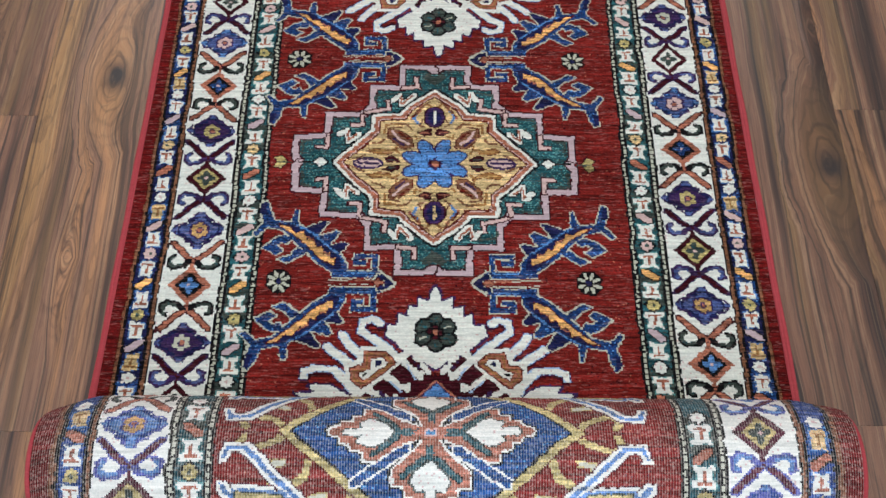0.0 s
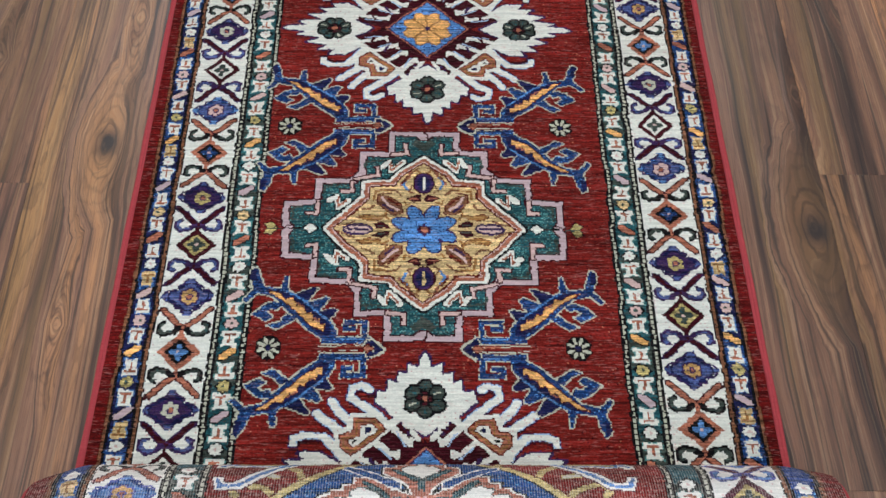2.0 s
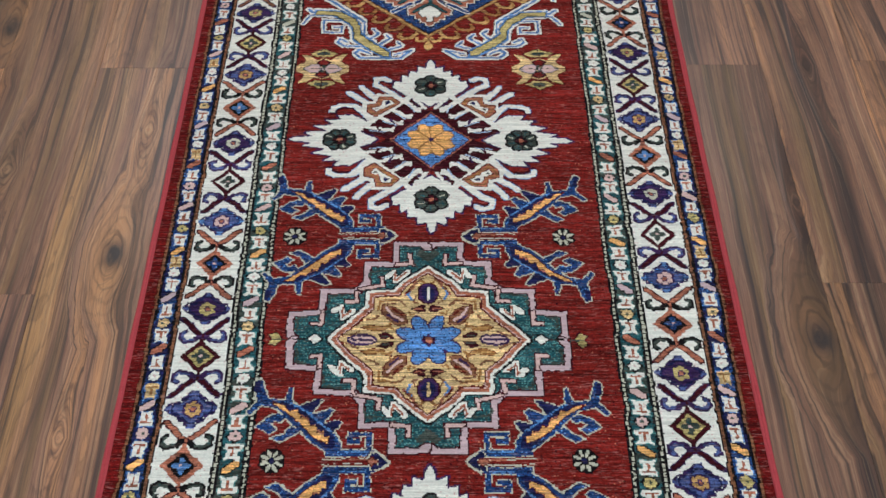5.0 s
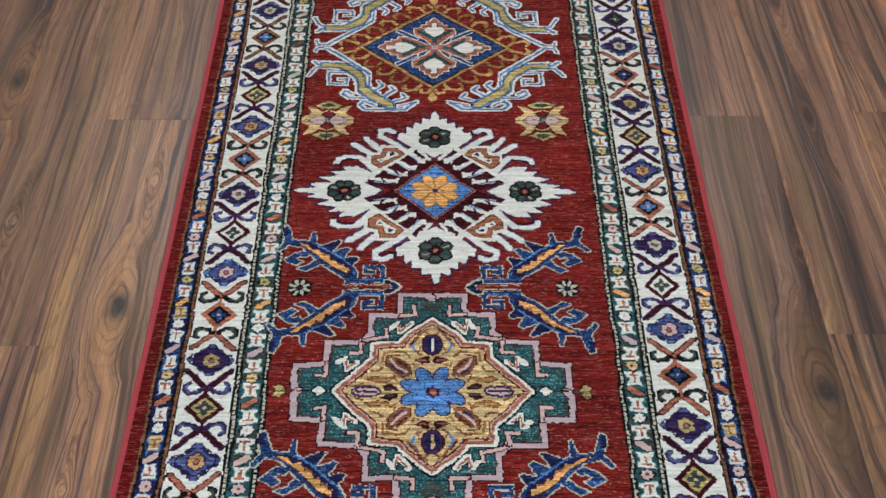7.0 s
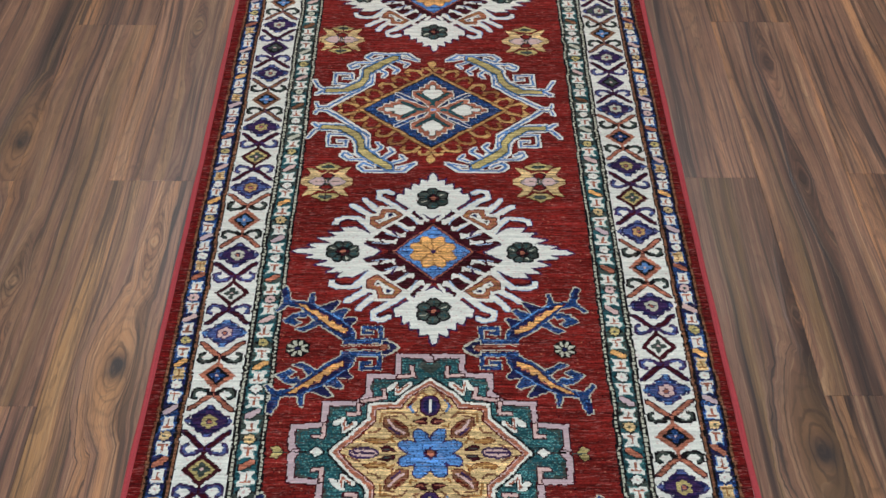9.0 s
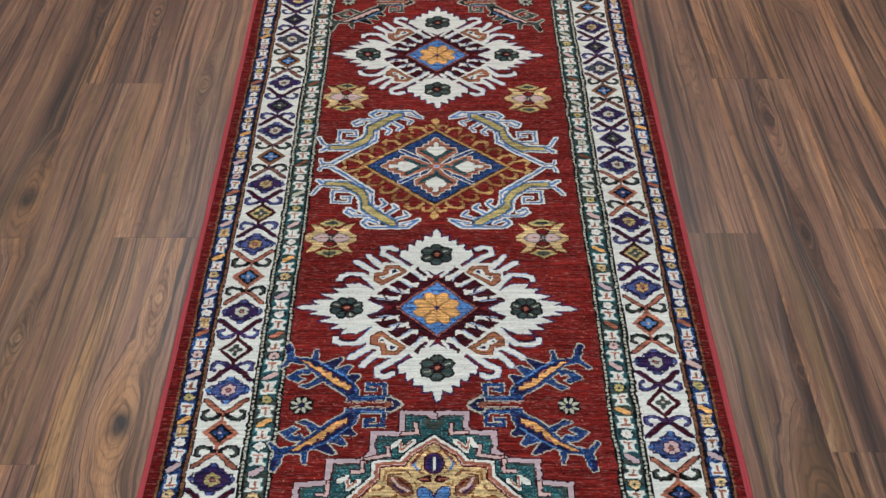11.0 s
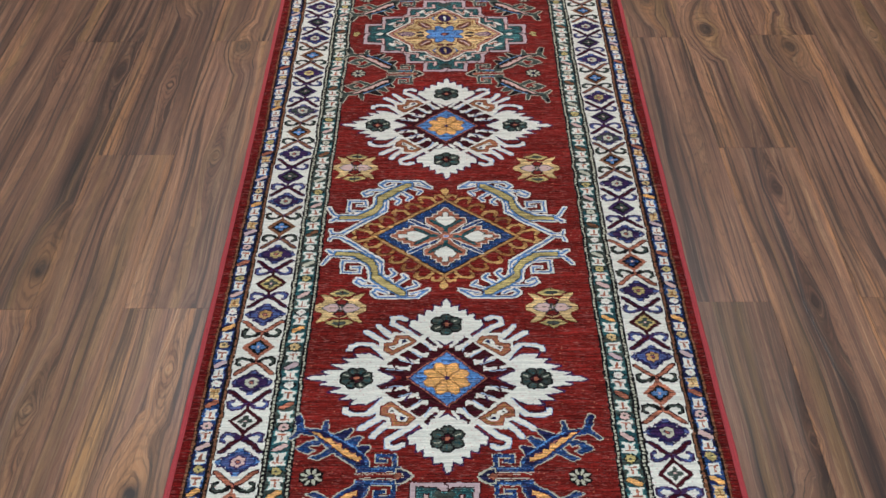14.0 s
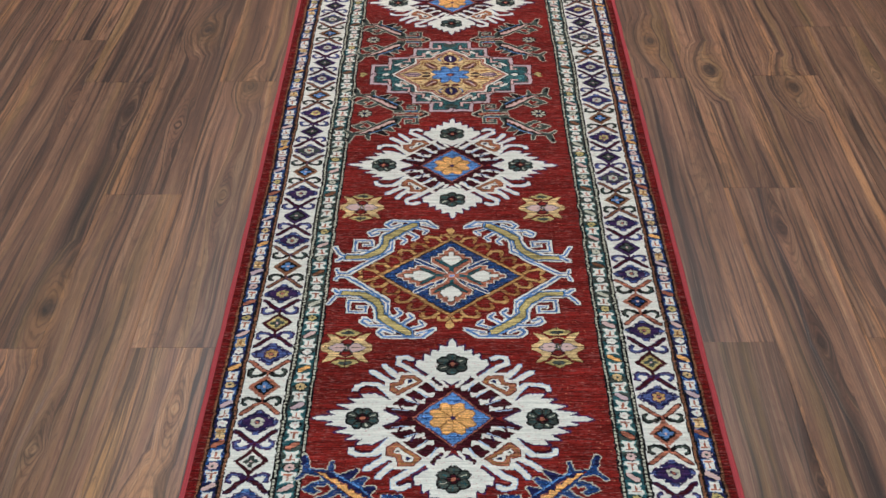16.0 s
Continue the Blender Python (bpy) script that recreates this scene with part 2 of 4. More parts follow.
    b = node(t, "ShaderNodeBump", {"Height": calc(t, 'ADD', fine, streak), "Distance": 0.0004, "Strength": 0.5})
    t.links.new(b.outputs[0], p.inputs["Normal"])
    return mat


WOOD = wood_material()


def plain(name, rgb, rough=0.9):
    mat, t, p = material(name)
    pos = node(t, "ShaderNodeNewGeometry").outputs["Position"]
    n = noise(t, pos, 3.0, 5.0)
    col = mix(t, n, (*lin(*[v * 0.95 for v in rgb]), 1), (*lin(*rgb), 1))
    t.links.new(col, p.inputs["Base Color"])
    p.inputs["Roughness"].default_value = rough
    b = node(t, "ShaderNodeBump", {"Height": noise(t, pos, 220.0, 2.0), "Distance": 0.0006, "Strength": 0.4})
    t.links.new(b.outputs[0], p.inputs["Normal"])
    return mat


WALL = plain("white_wall_paint", (228, 225, 218))
CEIL = plain("white_ceiling_paint", (236, 235, 231))
# Unseen end wall, made darker than the others to weaken its floor reflection.
TAUPE = plain("taupe_dim_wall", (150, 138, 126))
SUBFLOOR = plain("dark_joint", (42, 32, 28))


def box_mesh(name, x0, y0, z0, x1, y1, z1, bevel=0.0):
    bm = bmesh.new()
    bmesh.ops.create_cube(bm, size=1.0)
    for v in bm.verts:
        v.co = Vector((x0 + (v.co.x + 0.5) * (x1 - x0), y0 + (v.co.y + 0.5) * (y1 - y0), z0 + (v.co.z + 0.5) * (z1 - z0)))
    if bevel:
        top = [e for e in bm.edges if all(v.co.z > z1 - 1e-6 for v in e.verts)]
        bmesh.ops.bevel(bm, geom=top, offset=bevel, segments=1, affect='EDGES', profile=0.5)
    me = bpy.data.meshes.new(name)
    bm.to_mesh(me)
    bm.free()
    return me


def structure(name, me, mat, label, parent=None):
    me.materials.append(mat)
    ob = new(name, me)
    ob.parent = parent
    return tagged(ob, label, kind="structure")


# ---------------------------------------------------------------- the room
X0, X1, Y0, Y1, H = -2.2, 2.2, -2.0, 4.2, 2.7
floor = structure("floor", box_mesh("floor", X0 - 0.15, Y0 - 0.15, -0.15, X1 + 0.15, Y1 + 0.15, -0.004), SUBFLOOR, "walnut-look plank floor laid lengthwise beside the rug")
structure("ceiling", box_mesh("ceiling", X0 - 0.15, Y0 - 0.15, H, X1 + 0.15, Y1 + 0.15, H + 0.15), CEIL, "plain white ceiling over the room")
structure("wall_west", box_mesh("wall_west", X0 - 0.15, Y0, 0, X0, Y1, H), WALL, "plain white painted wall")
structure("wall_east", box_mesh("wall_east", X1, Y0, 0, X1 + 0.15, Y1, H), WALL, "plain white painted wall")
structure("wall_north", box_mesh("wall_north", X0 - 0.15, Y1, 0, X1 + 0.15, Y1 + 0.15, H), TAUPE, "unseen taupe wall, kept dark to dim its reflection in the floor")


def window_wall():
    bm = bmesh.new()
    for x0, x1, z0, z1 in ((X0 - 0.15, -0.9, 0, H), (0.9, X1 + 0.15, 0, H), (-0.9, 0.9, 0, 1.1), (-0.9, 0.9, 2.4, H)):
        me = box_mesh("tmp", x0, Y0 - 0.15, z0, x1, Y0, z1)
        bm.from_mesh(me)
        bpy.data.meshes.remove(me)
    me = bpy.data.meshes.new("wall_south")
    bm.to_mesh(me)
    bm.free()
    return me


structure("wall_south", window_wall(), WALL, "plain white painted wall with a window opening")


# ---------------------------------------------------------------- the rug's pattern, knot by knot
AXIS = -0.013        # the rug's middle line
V0, V1 = -0.44, 2.80     # along the rug; the part before CONTACT is rolled up
HALF = 0.3982
CONTACT, RADIUS = -0.009, 0.0757
NU = int(round(2 * HALF / KNOT))
NV = int(round((V1 - V0) / KNOT))
uu = (-HALF + (np.arange(NU) + 0.5) * KNOT) * 1000
vv = (V0 + (np.arange(NV) + 0.5) * KNOT) * 1000


def smooth(shape, step, amp):
    """Slow random drift, as a hand weaver's count drifts."""
    a = rng.standard_normal((shape[0] // step + 3, shape[1] // step + 3))
    i, j = np.arange(shape[0]) / step, np.arange(shape[1]) / step
    i0, j0 = i.astype(int), j.astype(int)
    fi, fj = (i - i0)[:, None], (j - j0)[None, :]
    fi, fj = fi * fi * (3 - 2 * fi), fj * fj * (3 - 2 * fj)
    p = a[i0][:, j0] * (1 - fi) * (1 - fj) + a[i0 + 1][:, j0] * fi * (1 - fj) + a[i0][:, j0 + 1] * (1 - fi) * fj + a[i0 + 1][:, j0 + 1] * fi * fj
    return p * amp


UU = uu[None, :] + smooth((NV, NU), 14, 0.8) + smooth((NV, NU), 90, 1.0) + smooth((NV, NU), 2, 0.7)
VV = vv[:, None] + smooth((NV, NU), 14, 0.8) + smooth((NV, NU), 90, 1.2) + smooth((NV, NU), 2, 0.5)
COL = np.full((NV, NU), ID["red"], np.uint8)
PART = np.zeros((NV, NU), np.int16)
parts = [("field", "madder red wool field with faint streaked rows", None)]


class Frame:
    """A motif's own axes in mm: its middle, mirrored by su and sv and stretched by k."""
    def __init__(self, cu, cv, su=1, sv=1, ku=1.0, kv=1.0, part=None):
        self.cu, self.cv, self.su, self.sv, self.ku, self.kv, self.part = cu, cv, su, sv, ku, kv, part

    def quads(self):
        return [Frame(self.cu, self.cv, a, b, self.ku, self.kv, self.part) for a in (1, -1) for b in (1, -1)]

    def to(self, p):
        return self.cu + self.su * self.ku * p[0], self.cv + self.sv * self.kv * p[1]

    def window(self, pts, pad):
        us, vs = [p[0] for p in pts], [p[1] for p in pts]
        a = max(0, int((min(us) - pad - uu[0]) / (KNOT * 1000)) - 1)
        b = min(NU, int((max(us) + pad - uu[0]) / (KNOT * 1000)) + 3)
        c = max(0, int((min(vs) - pad - vv[0]) / (KNOT * 1000)) - 1)
        d = min(NV, int((max(vs) + pad - vv[0]) / (KNOT * 1000)) + 3)
        return slice(c, max(c, d)), slice(a, max(a, b))

    def lay(self, win, mask, col):
        COL[win][mask] = ID[col]
        if self.part is not None:
            PART[win][mask] = self.part

    def fill(self, pts, col, edge=None, w=5):
        if edge:
            self.line(pts + pts[:1], w, edge)
        q = [self.to(p) for p in pts]
        win = self.window(q, 6)
        x, y = UU[win], VV[win]
        mask = np.zeros(x.shape, bool)
        for (x0, y0), (x1, y1) in zip(q, q[1:] + q[:1]):
            if y0 != y1:
                mask ^= ((y0 > y) != (y1 > y)) & (x < (x1 - x0) * (y - y0) / (y1 - y0) + x0)
        self.lay(win, mask, col)

    def line(self, pts, w, col):
        q = [self.to(p) for p in pts]
        win = self.window(q, w + 6)
        x, y = UU[win], VV[win]
        mask = np.zeros(x.shape, bool)
        for (x0, y0), (x1, y1) in zip(q, q[1:]):
            dx, dy = x1 - x0, y1 - y0
            k = np.clip(((x - x0) * dx + (y - y0) * dy) / max(dx * dx + dy * dy, 1e-6), 0, 1)
            mask |= np.maximum(abs(x - x0 - k * dx), abs(y - y0 - k * dy)) < w / 2
        self.lay(win, mask, col)

    def oval(self, c, r, col, turn=0.0):
        q = self.to(c)
        m = max(r) * max(self.ku, self.kv)
        win = self.window([q], m + 6)
        x, y = (UU[win] - q[0]) / (self.su * self.ku), (VV[win] - q[1]) / (self.sv * self.kv)
        x, y = x * cos(turn) + y * sin(turn), y * cos(turn) - x * sin(turn)
        self.lay(win, (x / r[0]) ** 2 + (y / r[1]) ** 2 < 1, col)

    def cased(self, pts, w, col, case, cw=2.6):
        self.line(pts, w + 2 * cw, case)
        self.line(pts, w, col)

    def flower(self, c, r, n, petal, gap, heart, fat=0.36, turn=0.0):
        """n petals round a heart, each with an outline in a darker yarn."""
        self.oval(c, (r * 0.5, r * 0.5), gap)
        for i in range(n):
            a = turn + 2 * pi * i / n
            self.oval((c[0] + 0.60 * r * cos(a), c[1] + 0.60 * r * sin(a)), (0.45 * r, fat * r + 2.4), gap, a)
        for i in range(n):
            a = turn + 2 * pi * i / n
            self.oval((c[0] + 0.60 * r * cos(a), c[1] + 0.60 * r * sin(a)), (0.45 * r - 2.2, fat * r), petal, a)
        self.oval(c, (0.13 * r + 1.2, 0.13 * r + 1.2), heart)

    def whole(self, pts, col, edge=None, w=5):
        """A four-fold figure from one quarter of its outline, from the upper axis round to the right one."""
        a = list(pts)
        b = [(x, -y) for x, y in reversed(pts)]
        c = [(-x, -y) for x, y in pts]
        d = [(-x, y) for x, y in reversed(pts)]
        self.fill(a + b + c + d, col, edge, w)


def part_id(name, label="", within=None):
    parts.append((name, label, within))
    return len(parts) - 1


# ---- borders
def border_lines(s, near, far, cols, beads=(), pid=None):
    """Stripes along one edge (s: side), from near to far of the middle, with cream beads where asked."""
    n = len(cols)
    for i, c in enumerate(cols):
        a, b = near + (far - near) * i / n, near + (far - near) * (i + 1) / n
        m = (UU * s >= a) & (UU * s < b)
        if i in beads:
            on = (np.mod(VV + 3 * s, 7.2) < 5.2)
            COL[m & on] = ID["stone"]
            COL[m & ~on] = ID["black"]
        else:
            COL[m] = ID[c]
        PART[m] = pid


def guard(s, near, far, ground, alt, phase, pid, yellow_some):
    """The narrow border: white I-shaped figures with a coloured T, parted by lozenges and slanting leaves."""
    m = (UU * s >= near) & (UU * s < far)
    patch = np.mod(np.floor((VV - phase) / 42.5), 3) == 1
    COL[m] = ID[ground]
    COL[m & patch] = ID[alt]
    if not yellow_some:
        COL[m & (VV > 1080) & (np.mod(np.floor((VV - phase) / 42.5), 2) == 0)] = ID["moss"]
    PART[m] = pid
    c, h = s * (near + far) / 2, (far - near) / 2 - (2.6 if yellow_some else 1.9)
    small = ["cream", "olive", "pink", "cream", "yellow"]
    k = 0
    v = phase - 42.5 * 14
    while v < 3040:
        f = Frame(c, v, s, 1, part=pid)
        if k % 2 == 0:
            col = small[(k // 2) % 5] if yellow_some or v < 1080 else ("stone", "olive", "cream")[(k // 2) % 3]
            f.fill([(-12, 0), (0, -12), (12, 0), (0, 12)], "navy" if yellow_some else "black")
            for turn in (0.0, pi / 4):
                f.fill([(8.6 * cos(turn + i * pi / 2), 8.6 * sin(turn + i * pi / 2)) for i in range(4)], col)
            f.oval((0, 0), (2.2, 2.2), "pink" if col == "cream" else "moss")
        else:
            col = ("salmon", "lavender", "orange", "pink")[(k // 2) % 4] if yellow_some or v < 1080 else ("pink", "stone", "russet")[(k // 2) % 3]
            f.fill([(-10, 8), (-10, 2), (4, -8), (10, -8), (10, -2), (-4, 8)], col, "black", 2.6)
        up = 1 if k % 2 == 0 else -1
        body = "yellow" if (yellow_some and (k * 7) % 5 == 0) else "cream"
        g = Frame(c, v + 21, s, up, part=pid)
        figure = [(-h, -10), (h - 1, -12), (h, -5), (7, -3), (7, 5), (h - 2, 8), (h - 1, 12), (3, 9), (-h + 1, 12), (-h + 2, 6), (-7, 5), (-7, -2), (-h, -3)]
        g.fill(figure, body, "mist" if yellow_some else "mint", 1.8)
        g.line([(0, -6), (0, 5)], 3.0, "salmon" if body == "cream" else "brown")
        g.line([(-5.5, -6), (5.5, -6)], 2.8, "salmon" if body == "cream" else "brown")
        k += 1
        v += 42.5 + ((k * 5) % 3 - 1) * 1.2


def main_border(s, near, far, first, pid, turn=0):
    """Ivory border: flowered lozenges and small diamonds by turns, framed by crosses with curled leaves."""
    m = (UU * s >= near) & (UU * s < far)
    COL[m] = ID["cream"]
    PART[m] = pid
    c = s * (near + far) / 2
    v, k = first - 79.3 * 12, 0
    while v < 3100:
        place = v + (0 if v > -60 else 34 if s < 0 else 61)
        arms = Frame(c, place, 1, 1, part=pid)
        f = Frame(c, place, 1, 1, part=part_id("flower_lozenge" if k % 2 == 0 else "small_diamond", "", pid))
        if k % 2 == 0:
            big, pet = (("navy", "olive"), ("blue", "pink"), ("navy", "stone"), ("navy", "gold"))[(k // 2 + turn) % 4]
            if v > 1150 and pet != "olive":
                big, pet = ("violet", "stone") if pet == "gold" else (big, "stone")
            tip = "mist" if big == "blue" else "indigo"
            core = "indigo" if big == "blue" or pet == "gold" else "violet"
            if v > 1150:
                tip, core = "indigo", "moss" if big == "violet" else "violet"
            for q in f.quads():
                q.fill([(0, 27), (4, 26), (6, 19), (13, 17), (16, 10), (24, 8), (26, 4), (33, 2), (33, 0), (0, 0)], big)
                q.fill([(0, 27), (5, 27), (7, 20), (0, 20)], tip)
                q.fill([(26, 8), (28, 4), (33, 2), (33, 0), (26, 0)], tip)
                q.fill([(0, 19), (5, 17), (7, 13), (13, 11), (15, 7), (22, 5), (24, 0), (0, 0)], core)
                q.line([(4, 25), (8, 19), (15, 16), (18, 10), (26, 8), (30, 3)], 2.2, "violet")
            f.flower((0, 0), 12.5, 6, pet, "violet", "salmon", 0.32, pi / 6)
        else:
            rim, core_col, dot = (("salmon", "cream", "blue"), ("maroon", "cream", "moss"), ("salmon", "cream", "mist"), ("maroon", "olive", "moss"))[(k // 2 + turn) % 4]
            if v > 1150:      # the far half is dyed in greyer yarns
                rim, dot = ("russet", "mist") if rim == "salmon" else ("violet", "moss")
            f.fill([(-27, 0), (0, -27), (27, 0), (0, 27)], rim)
            f.fill([(-18, 0), (0, -18), (18, 0), (0, 18)], core_col if rim == "maroon" else "black")
            for q in f.quads():
                q.oval((6, 0), (6, 4), dot)
                q.oval((0, 6), (4, 6), dot)
            f.oval((0, 0), (2.4, 2.4), "pink")
            arm = rim if rim in ("salmon", "russet") else "maroon"
            leaf = "moss" if (k // 2 + turn) % 2 == 0 else "indigo"
            for q in arms.quads():
                q.line([(0, 27), (0, 34)], 5, arm)
                q.line([(0, 33), (12, 43), (24, 56), (30, 61)], 7.0, "maroon" if arm == "salmon" else "violet")
                q.line([(0, 33), (12, 43), (24, 56), (29, 60)], 4.4, arm)
                q.line([(4, 33), (12, 26), (23, 24), (30, 29), (30, 37), (24, 41)], 5.8, "black" if leaf == "moss" else "violet")
                q.line([(13, 28), (23, 26), (28, 31), (27.5, 37), (25, 39)], 3.6, leaf)
                q.line([(14, 35), (22, 34)], 4.4, "cream")
        v += 79.3
        k += 1


for s, side in ((-1, "left"), (1, "right")):
    pid = part_id("guard_stripe", "black stripe with cream beads along the red field")
    border_lines(s, 229, 238, ["black", "cream", "black"], (1,), pid)
    pid = part_id("inner_guard_border", "narrow teal and white border with T figures")
    guard(s, 238, 265, "teal", "moss", 295 if s < 0 else 318, pid, False)
    pid = part_id("guard_stripe", "black stripe with cream beads beside the ivory border")
    border_lines(s, 265, 275, ["black", "cream", "black"], (1,), pid)
    pid = part_id("main_border", "ivory border with flowered diamonds and crosses")
    main_border(s, 275, 345, 178 if s < 0 else 234, pid, 0 if s < 0 else 1)
    pid = part_id("guard_stripe", "brown and black stripe beside the ivory border")
    border_lines(s, 345, 354, ["black", "russet", "russet", "black", "black"], (), pid)
    pid = part_id("outer_guard_border", "narrow blue border with white and yellow T figures")
    guard(s, 354, 377, "navy", "blue", 300 if s < 0 else 322, pid, True)
    pid = part_id("guard_stripe", "brown and black outer stripe")
    border_lines(s, 377, 385, ["black", "black", "russet", "russet", "umber"], (), pid)
    pid = part_id("edge_band", "plain dark red wool edge band")
    m = (UU * s >= 385)
    COL[m] = ID["edge"]
    PART[m] = pid

MID = -11.5     # the medallions stand a little off the rug's middle


def lobes(f, c, reach, r, n):
    """A dark rosette of round lobes."""
    f.oval(c, (reach, reach), "black")
    for grow, yarn in ((1.8, "black"), (-1.2, "moss")):
        for i in range(n):
            a = pi / n + 2 * pi * i / n
            f.oval((c[0] + 1.08 * reach * cos(a), c[1] + reach * sin(a)), (r + grow, r + grow), yarn)
    for i in range(n):
        a = 2 * pi * i / n
        f.line([c, (c[0] + 1.3 * reach * cos(a), c[1] + 1.3 * reach * sin(a))], 2.0, "black")
        b = a + pi / n
        f.line([(c[0] + 0.85 * reach * cos(b), c[1] + 0.85 * reach * sin(b)), (c[0] + 1.35 * reach * cos(b), c[1] + 1.25 * reach * sin(b))], 1.9, "stone" if i % 3 == 0 else "teal")


def white_medallion(cv, ku=1.0, kv=1.0):
    pid = part_id("white_medallion", "ivory serrated medallion with an orange flower on blue")
    f = Frame(MID, cv, 1, 1, ku, kv, pid)
    Q = f.quads()
    side = [(213, 0), (206, 4), (180, 7), (191, 14), (158, 19), (177, 29), (148, 35), (161, 45), (137, 45), (145, 55), (121, 55), (109, 48), (97, 39), (112, 20), (92, 8), (80, 0)]
    crown = [(0, 190), (5, 182), (7, 168), (20, 173), (20, 158), (32, 161), (34, 146), (45, 151), (46, 135), (57, 136), (59, 121), (44, 107), (33, 99), (16, 88), (0, 76)]
    fingers = ([(96, 47), (106, 63), (118, 76), (140, 77), (151, 72), (152, 66)], [(98, 82), (112, 93), (128, 106)], [(88, 95), (99, 107), (109, 121)],
               [(46, 91), (62, 107), (75, 118), (88, 127), (86, 140), (74, 143), (66, 137)])
    shell = [(44, 88), (59, 101), (84, 102), (88, 85), (104, 82), (103, 62), (92, 48)]
    for q in Q:
        q.fill([(62, 0), (110, 17), (34, 98), (0, 64)], "maroon")
        q.line(side, 5, "violet")
        q.line(crown, 5, "violet")
        for pts in fingers:
            q.line([(a - 2, b - 4) for a, b in pts], 9.5, "maroon")
            q.line(pts, 10.4, "violet")
    for q in Q:
        q.fill(side, "cream")
        q.fill(crown, "cream")
        for pts in fingers:
            q.line(pts, 8.6, "pale")
            q.line(pts, 7.0, "cream")
        # the slanting bar, and the teeth that lean inwards from it
        q.line([(112, 20), (33, 99)], 6.4, "cream")
        for i in range(4):
            a, b = 99 - 19.5 * i, 28 + 20 * i
            x, y = 56.5 - 14.6 * i, 15.5 + 15.2 * i
            q.line([(a, b), (x + 5, y + 4)], 6.2, "cream")
            q.line([(x + 7, y + 4), (x + 3, y + 10)], 4.6, "cream")
            q.line([(a - 16, b - 2), (a - 21, b - 10)], 3.4, "violet" if i % 2 else "maroon")
            q.line([(a - 6, b - 8), (x + 12, y + 1)], 1.9, "pale")
        q.line([(25, 94), (8, 72)], 5.2, "cream")
        q.line([(20, 84), (26, 80)], 3.2, "maroon")
        # frame round the small angular figure
        q.line(shell, 6.0, "cream")
        q.fill([(48, 84), (60, 97), (81, 98), (84, 81), (100, 78), (99, 63), (86, 51)], "salmon", "umber", 2.6)
        q.line([(52, 84), (61, 93), (78, 94), (81, 78), (96, 74), (95, 65), (86, 56), (52, 84)], 1.9, "brown")
        q.fill([(57, 83), (63, 90), (74, 89), (77, 76), (90, 71), (85, 62)], "cream", "umber", 1.9)
        q.fill([(62, 83), (66, 88), (71, 86), (70, 79)], "navy")
        q.fill([(79, 71), (86, 71), (85, 66)], "black")
    f.part = part_id("centre_flower", "orange flower on a blue diamond", pid)
    f.whole([(0, 69), (69, 0)], "maroon")
    f.whole([(0, 63), (63, 0)], "salmon")
    f.whole([(0, 60), (60, 0)], "violet")
    f.whole([(0, 57.5), (57.5, 0)], "sky")
    for i in range(11):
        reach = 52 - abs(i - 5) * 10
        if reach > 6:
            f.line([(-reach + 5 * (i % 2), 9.6 * (i - 5)), (reach - 9 * ((i + 1) % 2), 9.6 * (i - 5))], 2.2, "blue")
    for grow, yarn in ((1.8, "brown"), (0.0, "orange")):
        for i in range(8):
            a = pi / 8 + i * pi / 4
            f.oval((20.5 * cos(a), 19.5 * sin(a)), (16.2 + grow, 9.0 + grow), yarn, a)
    for i in range(8):
        a = i * pi / 4
        f.line([(6 * cos(a), 5 * sin(a)), (31 * cos(a), 29 * sin(a))], 1.9, "brown")
    f.oval((0, 0), (4.5, 4.5), "violet")
    for c, n in (((138, 0), 8), ((-138, 0), 8), ((0, 125), 6), ((0, -125), 6)):
        f.part = part_id("dark_rosette", "dark green lobed rosette", pid)
        lobes(f, c, 15.5, 8.2 if n == 8 else 9.6, n)
        f.flower(c, 11, 4, "maroon", "black", "salmon", 0.3)
        f.oval(c, (4, 4), "salmon")


